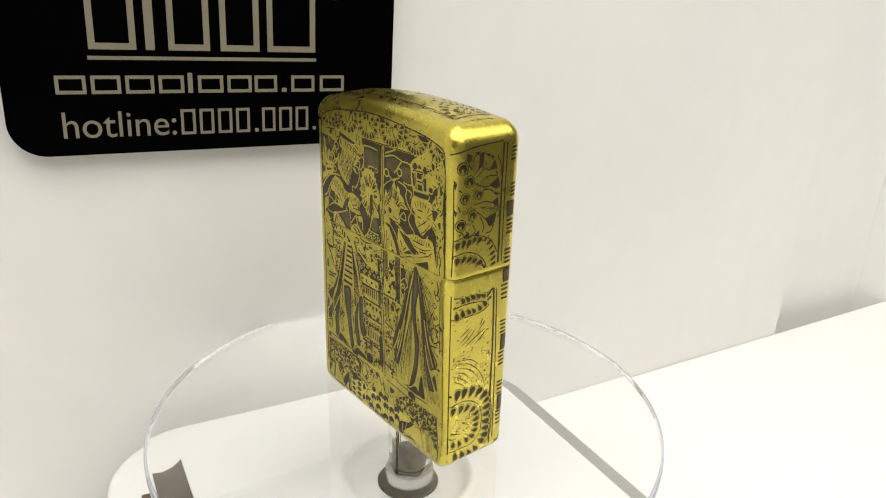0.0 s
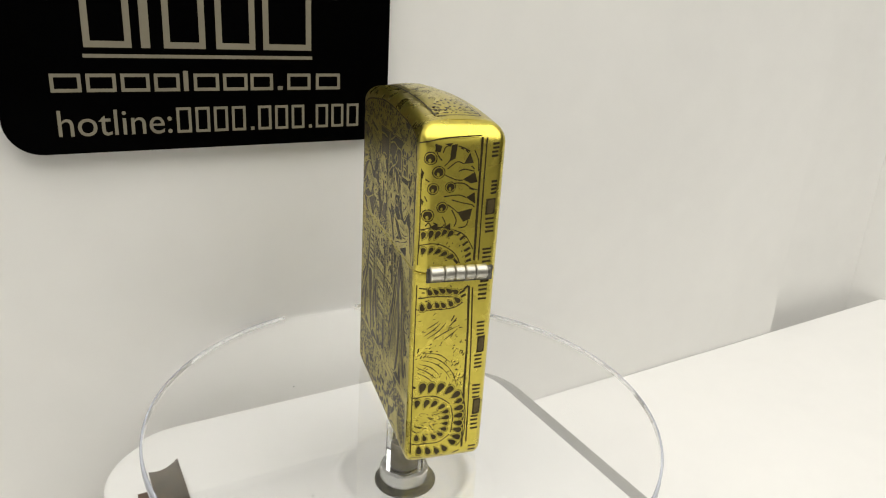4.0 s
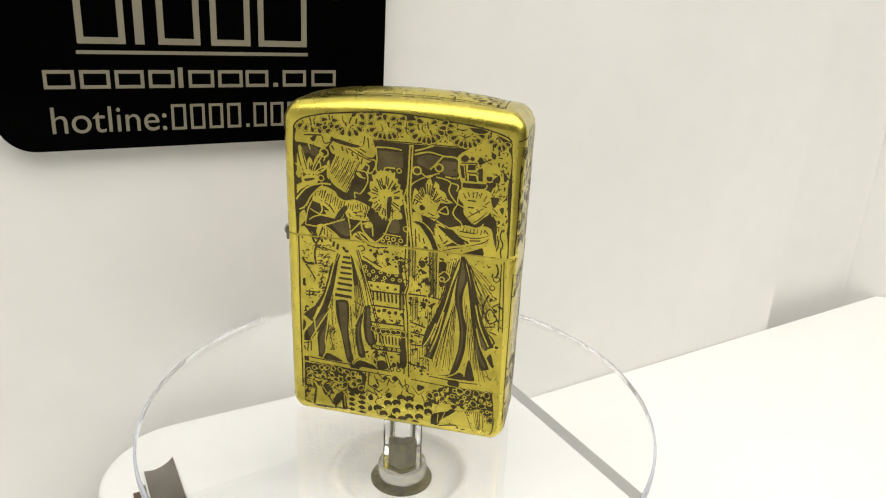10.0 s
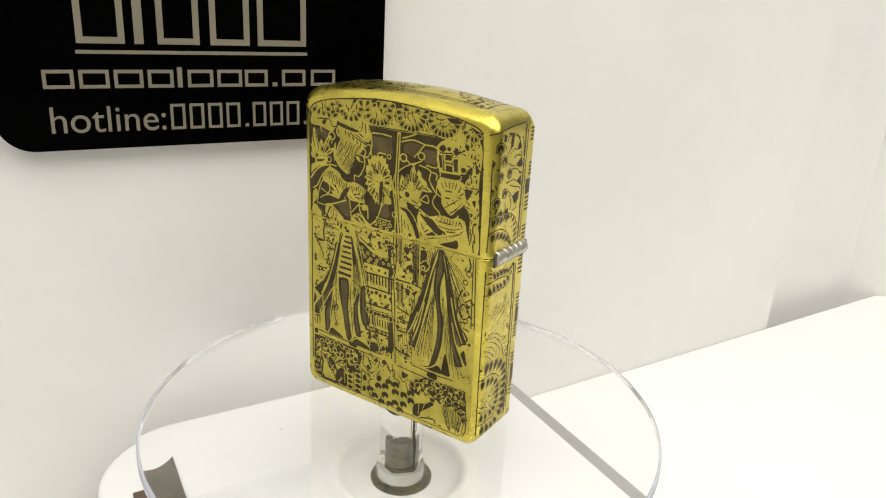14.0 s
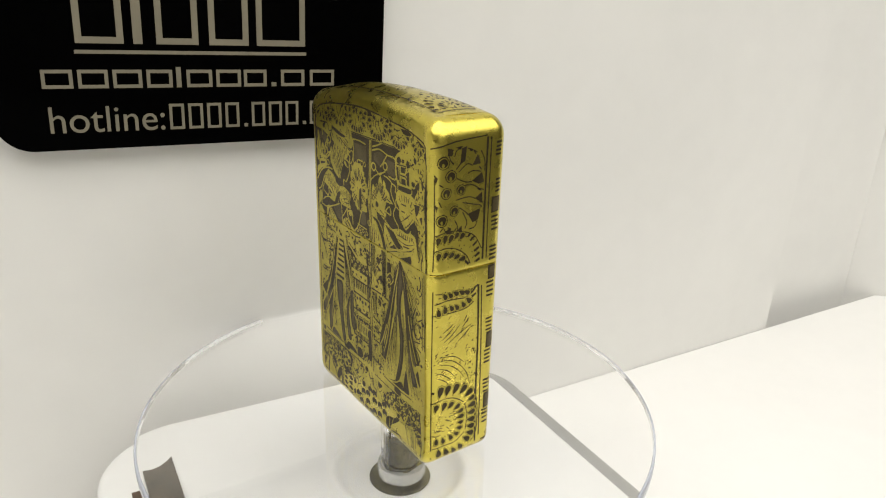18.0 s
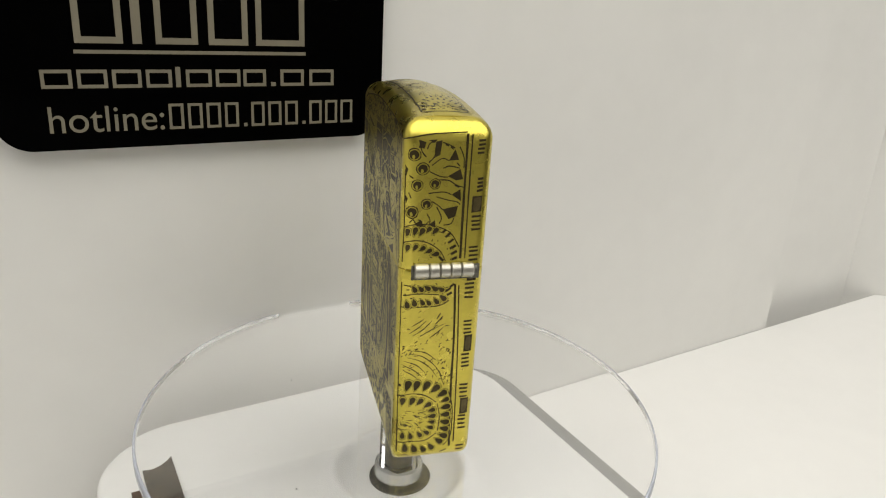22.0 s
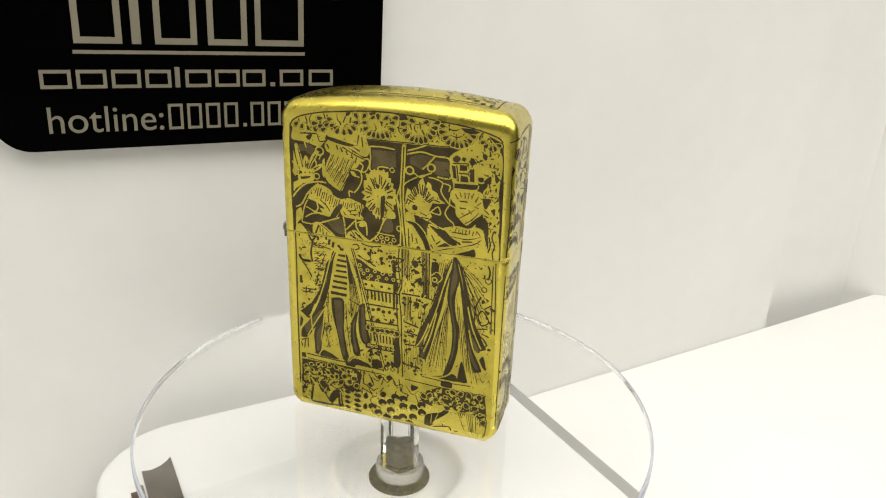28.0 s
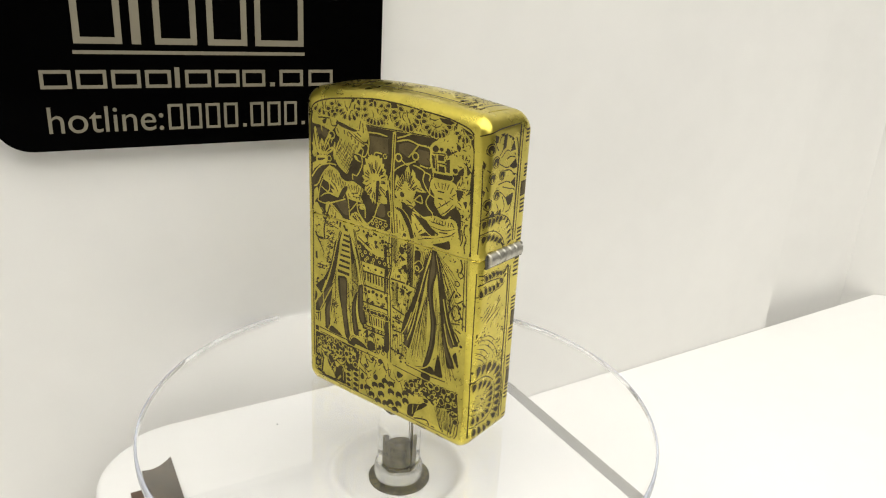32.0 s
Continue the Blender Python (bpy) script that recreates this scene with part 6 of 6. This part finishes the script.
    e.strokes(D, 0.17, "-4.6,53.2 -4.2,51.7 -3.5,50.8", "-3.4,51.9 -3.1,52.7 -2.4,53.0", "-3.1,50.0 -2.3,50.9 -2.2,52.2", "-1.2,52.9 -0.3,52.6 0.6,52.1", "-2.6,49.6 -1.2,50.6 -0.2,50.3", "-0.9,49.2 0.0,49.5 1.5,49.2", "-2.9,48.7 -1.3,48.0 -0.2,47.9", "-1.5,47.5 0.0,47.4 1.2,46.7 2.2,46.4", "-2.9,45.5 -0.7,45.7 0.5,45.3", "-1.7,45.0 0.0,44.5 1.4,44.2 1.9,43.8", "-2.3,44.3 -1.4,43.7 -0.6,43.0", "-1.6,43.5 -0.8,41.9 -1.1,40.9", "-3.0,42.5 -2.5,41.6 -2.5,40.9", "-4.3,41.6 -3.7,41.3 -3.9,40.8", "-5.5,41.1 -5.0,41.6 -4.6,41.0", "-5.8,48.1 -5.2,47.7", "-5.8,45.6 -5.4,44.8", "1.3,52.3 2.0,50.8 2.1,49.2", "-3.3,40.6 -2.6,41.3", "1.1,41.8 0.7,40.9 -0.4,40.7")
    e.strokes(D, 0.18, "-0.8,52.6 -0.3,52.4", "0.0,52.3 0.4,51.9", "1.0,50.0 1.5,49.5", "0.9,46.7 1.6,46.4", taper=True)
    # petal arches above and below the hinge line
    e.pips("-5.7,39.6 -4.6,39.8 -3.6,39.7 -2.6,40.0 -1.6,39.8", 0.53, "-6.2,34.5")
    e.pips("-5.6,37.2 -4.5,37.3 -3.4,37.1 -2.4,36.7 -1.4,36.2", 0.53, "-6.2,34.5")
    e.strokes(D, 0.4, "-0.5,39.5 0.0,40.0", "0.0,38.8 0.7,39.4", "0.5,37.9 1.3,38.5", "0.8,37.0 1.7,37.5", "1.0,36.1 1.9,36.6", "1.2,35.3 2.0,35.6", "-0.8,35.8 -0.1,35.1", taper=True)
    e.strokes(D, 0.16, "-6.3,38.0 -4.6,38.4 -2.6,38.0 -0.7,36.7 0.2,35.1", "-6.3,40.4 -4.3,40.9 -1.8,40.6 0.7,39.5 2.2,37.2")
    e.pips("-4.3,30.7 -3.3,30.7 -2.3,30.8 -1.2,30.7 -0.2,30.5", 0.53, "-6.2,34.5")
    e.pips("-5.3,28.2 -4.2,28.5 -3.0,28.5 -2.0,28.4 -0.8,28.6 0.2,29.1", 0.53, "-6.2,34.5")
    e.strokes(D, 0.36, "0.5,30.1 1.4,30.7", "1.2,30.8 1.9,31.3", "0.8,29.5 1.6,29.9", taper=True)
    e.strokes(D, 0.18, "-6.4,27.7 -3.7,27.7 -0.4,27.8 1.2,28.6", "-6.0,29.6 -3.8,29.9 -0.3,29.6", "-5.9,31.3 -4.7,31.2")
    e.field(D, "-5.9,31.4 1.6,27.7", 16, 20, 0.58, 0.13, 0.8)
    e.field(D, "-6.3,40.2 2.0,35.2", 16, 60, 0.5, 0.12, 0.8)
    # flowing strokes
    e.strokes(D, 0.19, "-4.8,23.3 -3.4,24.2 -2.2,25.3", "-4.2,22.9 -2.6,23.9 -1.3,25.3", "-3.3,22.5 -1.6,23.6 1.0,24.8", "-1.5,22.4 -0.3,23.3 0.7,24.2", "-4.6,19.8 -2.6,19.3 -0.9,18.0 0.2,16.7", "-4.9,19.2 -2.9,18.5 -1.2,17.2 -0.0,15.5", "-5.4,18.6 -3.4,17.8 -1.9,16.3", "-5.7,18.0 -3.9,17.0 -2.4,15.7", "-4.6,20.4 -2.1,19.9 -0.2,18.4", "-5.5,17.0 -4.1,16.2 -3.1,15.3", "-0.5,17.6 0.5,16.1 1.1,14.2", "-0.5,25.6 0.0,26.5", "-4.4,24.5 -3.2,25.2 -2.5,25.7", "-0.7,24.7 0.4,26.0", taper=True)
    e.field(D, "-5.8,27.0 2.4,14.1", 44, 25, 0.75, 0.12, 0.5)
    e.field(D, "-5.6,21.5 -2.9,19.3", 8, 40, 0.75, 0.12, 0.4)
    e.field(D, "-0.2,20.4 2.7,13.1", 18, 70, 0.75, 0.12, 0.4)
    # lower rosette
    e.pips("-4.6,14.2 -3.2,14.1 -1.6,13.9 -0.1,13.3 1.1,12.3", 0.72, "-5.5,8.4")
    e.pips("1.7,11.1 1.8,9.8 1.8,8.4 1.8,7.0 1.8,5.7 1.7,4.4 1.0,3.5 -0.3,2.5 -1.6,2.2 -3.1,2.4 -4.6,2.7", 0.62, "-5.5,8.4")
    e.pips("-5.3,11.4 -3.8,11.3 -2.5,11.1 -1.2,10.4", 0.61, "-5.5,8.4")
    e.pips("-0.5,9.4 -0.4,8.3 -0.4,7.2 -0.6,6.2 -1.2,5.3 -2.3,5.0 -3.8,4.9 -5.1,5.1", 0.53, "-5.5,8.4")
    e.berries(D, "-5.9,14.3", 0.25)
    e.strokes(D, 0.17, "-6.3,12.3 -3.9,12.7 -1.7,12.2 0.2,10.8", "0.4,10.5 0.9,8.0 0.7,5.4", "-5.8,3.8 -3.5,3.8 -1.3,3.8 0.5,5.0", "1.9,13.1 2.9,9.9 3.0,4.5 1.8,2.5")
    e.field(D, "-5.6,9.8 -1.0,5.5", 26, -20, 1., 0.12, 0.35)
    e.fills(D, "-3.3,1.2 -1.5,1.3 -1.9,0.4 -2.8,0.4", "0.0,0.7 1.1,0.9 0.7,0.0")
    e.strokes(D, 0.2, "-5.9,1.2 -4.4,1.3 -3.8,0.6", "-1.3,1.0 -0.4,1.1", "1.3,1.2 2.4,1.7", taper=True)
    return e


def etch_top():
    """The lid's top: a ruled panel with a half flower at each end."""
    e = Etching(12)
    D = 1
    off = 60.0   # keeps the panel clear of the seam's height
    frame_line = [(-15.6, -3.1), (-15.2, -3.5), (15.2, -3.5), (15.6, -3.1), (15.6, 3.1), (15.2, 3.5), (-15.2, 3.5), (-15.6, 3.1), (-15.6, -3.1)]
    for (xa, ya), (xb, yb) in zip(frame_line, frame_line[1:]):
        e.line(D, [(xa + (xb - xa) * k / 10, off + ya + (yb - ya) * k / 10) for k in range(11)], 0.2)
    for side in (-1, 1):
        for r, n in ((2.6, 8), (4.4, 11), (5.9, 13)):
            for k in range(n):
                a = radians(-85 + 170 * k / (n - 1))
                x, y = side * (14.9 - r * math.cos(a)), 3.2 * math.sin(a) * min(1, r / 4.6)
                e.drop(D, x, off + y, 0.40 * e.rnd.uniform(0.7, 1.3), 0.27, math.atan2(y, -side * math.cos(a) * r))
        e.hatch(D, *sorted((side * 12.9, side * 14.9)), off - 2.6, off + 2.6, 20, 0, 0.8, 0.14, 0.9)
        e.leaves(D, *sorted((side * 6.6, side * 8.6)), off - 3.0, off + 3.0, 18, 0.36)
    e.fan(D, 0, off - 3.4, 1.2, 5.4, 35, 145, 13, 0.11)
    e.hatch(D, -5, 5, off - 3.2, off + 3.2, 16, 70, 0.9, 0.1, 0.5)
    return e


def on_face(x, z, lift):
    """A point on the broad side, which draws in a little towards its foot."""
    return Vector((x, -HD + 0.0008 * max(0.0, 1 - (z + 0.0004) / 0.0021) ** 2 - lift, z))


def on_side(s, z, lift):
    """A point on the narrow side, bent round its upright corners and drawn in at its foot."""
    r = CORNER
    flat = HD - r
    a = max(abs(s) - flat, 0) / r
    foot = max(0.0, 1 - (z + 0.0004) / 0.0021) ** 2
    y = math.copysign(min(abs(s), flat) + (r + lift) * math.sin(a), s)
    return Vector((HW - r - 0.0023 * foot + (r + lift) * math.cos(a), y * (1 - 0.12 * foot), z))


def on_top(x, y, lift):
    y -= 0.060
    return Vector((x, y, dome(x, TOP) + CROWN * (1 - (y / (HD - 0.0022)) ** 2) * max(0.0, 1 - (x / 0.0176) ** 4) + lift))


def etch_lighter():
    turn = Matrix.Rotation(math.pi, 4, "Z")
    lid = next(o for o in LIGHTER.children if o.name.startswith("lid"))
    case = next(o for o in LIGHTER.children if o.name.startswith("case"))
    bends = (-6.0, -5.6, -5.2, -4.9, -4.65, 4.65, 4.9, 5.2, 5.6)
    plans = (
        (etch_face(), on_face, "panel", (), FACE_BRASS, False, -0.34, 0.65),
        (etch_face(), on_face, "panel", (), BARE, True, 0.0, 0.0),
        (etch_side(), on_side, "band", bends, BARE, False, 0.0, 0.0),
        (etch_side(), on_side, "band", bends, BARE, True, 0.25, -0.5),
    )
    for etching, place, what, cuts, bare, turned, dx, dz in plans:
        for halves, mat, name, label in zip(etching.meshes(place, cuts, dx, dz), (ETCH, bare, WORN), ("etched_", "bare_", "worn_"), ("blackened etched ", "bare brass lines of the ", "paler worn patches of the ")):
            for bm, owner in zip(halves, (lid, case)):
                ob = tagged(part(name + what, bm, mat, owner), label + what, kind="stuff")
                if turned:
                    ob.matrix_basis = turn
    (dark, low), *rest = etch_top().meshes(on_top, [-15 + 1.5 * k for k in range(21)])
    tagged(part("etched_top", dark, ETCH, lid), "blackened etched panel on the lid's top", kind="stuff")
    for b in (low, *itertools.chain(*rest)):
        b.free()


etch_lighter()

# ---- specks ----


def speck(x, y, s):
    bm = bmesh.new()
    bmesh.ops.create_icosphere(bm, subdivisions=1, radius=s)
    bm.transform(Matrix.Diagonal((1, 0.7, 0.5, 1)))
    ob = part("dust_speck", bm, SPECK)
    ob.matrix_world = pose(x, y, DISC_Z - 0.0023)
    return tagged(ob, "tiny dark dust speck stuck under the clear disc", "dust speck", "specks on the disc")


SPECKS = [(speck(0.0208, -0.0208, 0.00022), 0.0208, -0.0208), (speck(-0.0120, -0.0198, 0.00018), -0.0120, -0.0198)]

# ---- what moves ----
TURN0, RATE = -233.20, 39.778   # degrees at the start, degrees a second


def motions():
    times = [32.0 * k / 64 for k in range(65)]
    turn = [(t, pose(0, 0, 0, 0, 0, TURN0 + RATE * t)) for t in times]
    lean = pose(-0.00038, 0.00130, 0, -1.07, -0.2, 0)
    walk(PLATTER, [(t, m @ pose(0, 0, DISC_Z - 0.00002, -1.07, 0.0, 0)) for t, m in turn])
    walk(LIGHTER, [(t, Matrix.Translation((0, 0, 0.050)) @ m @ lean @ pose(0.0, 0.0, -0.0048)) for t, m in turn])
    for ob, x, y in SPECKS:
        walk(ob, [(t, m @ pose(0, 0, DISC_Z, -1.07, 0.0, 0) @ pose(x, y, -0.00232)) for t, m in turn])


motions()
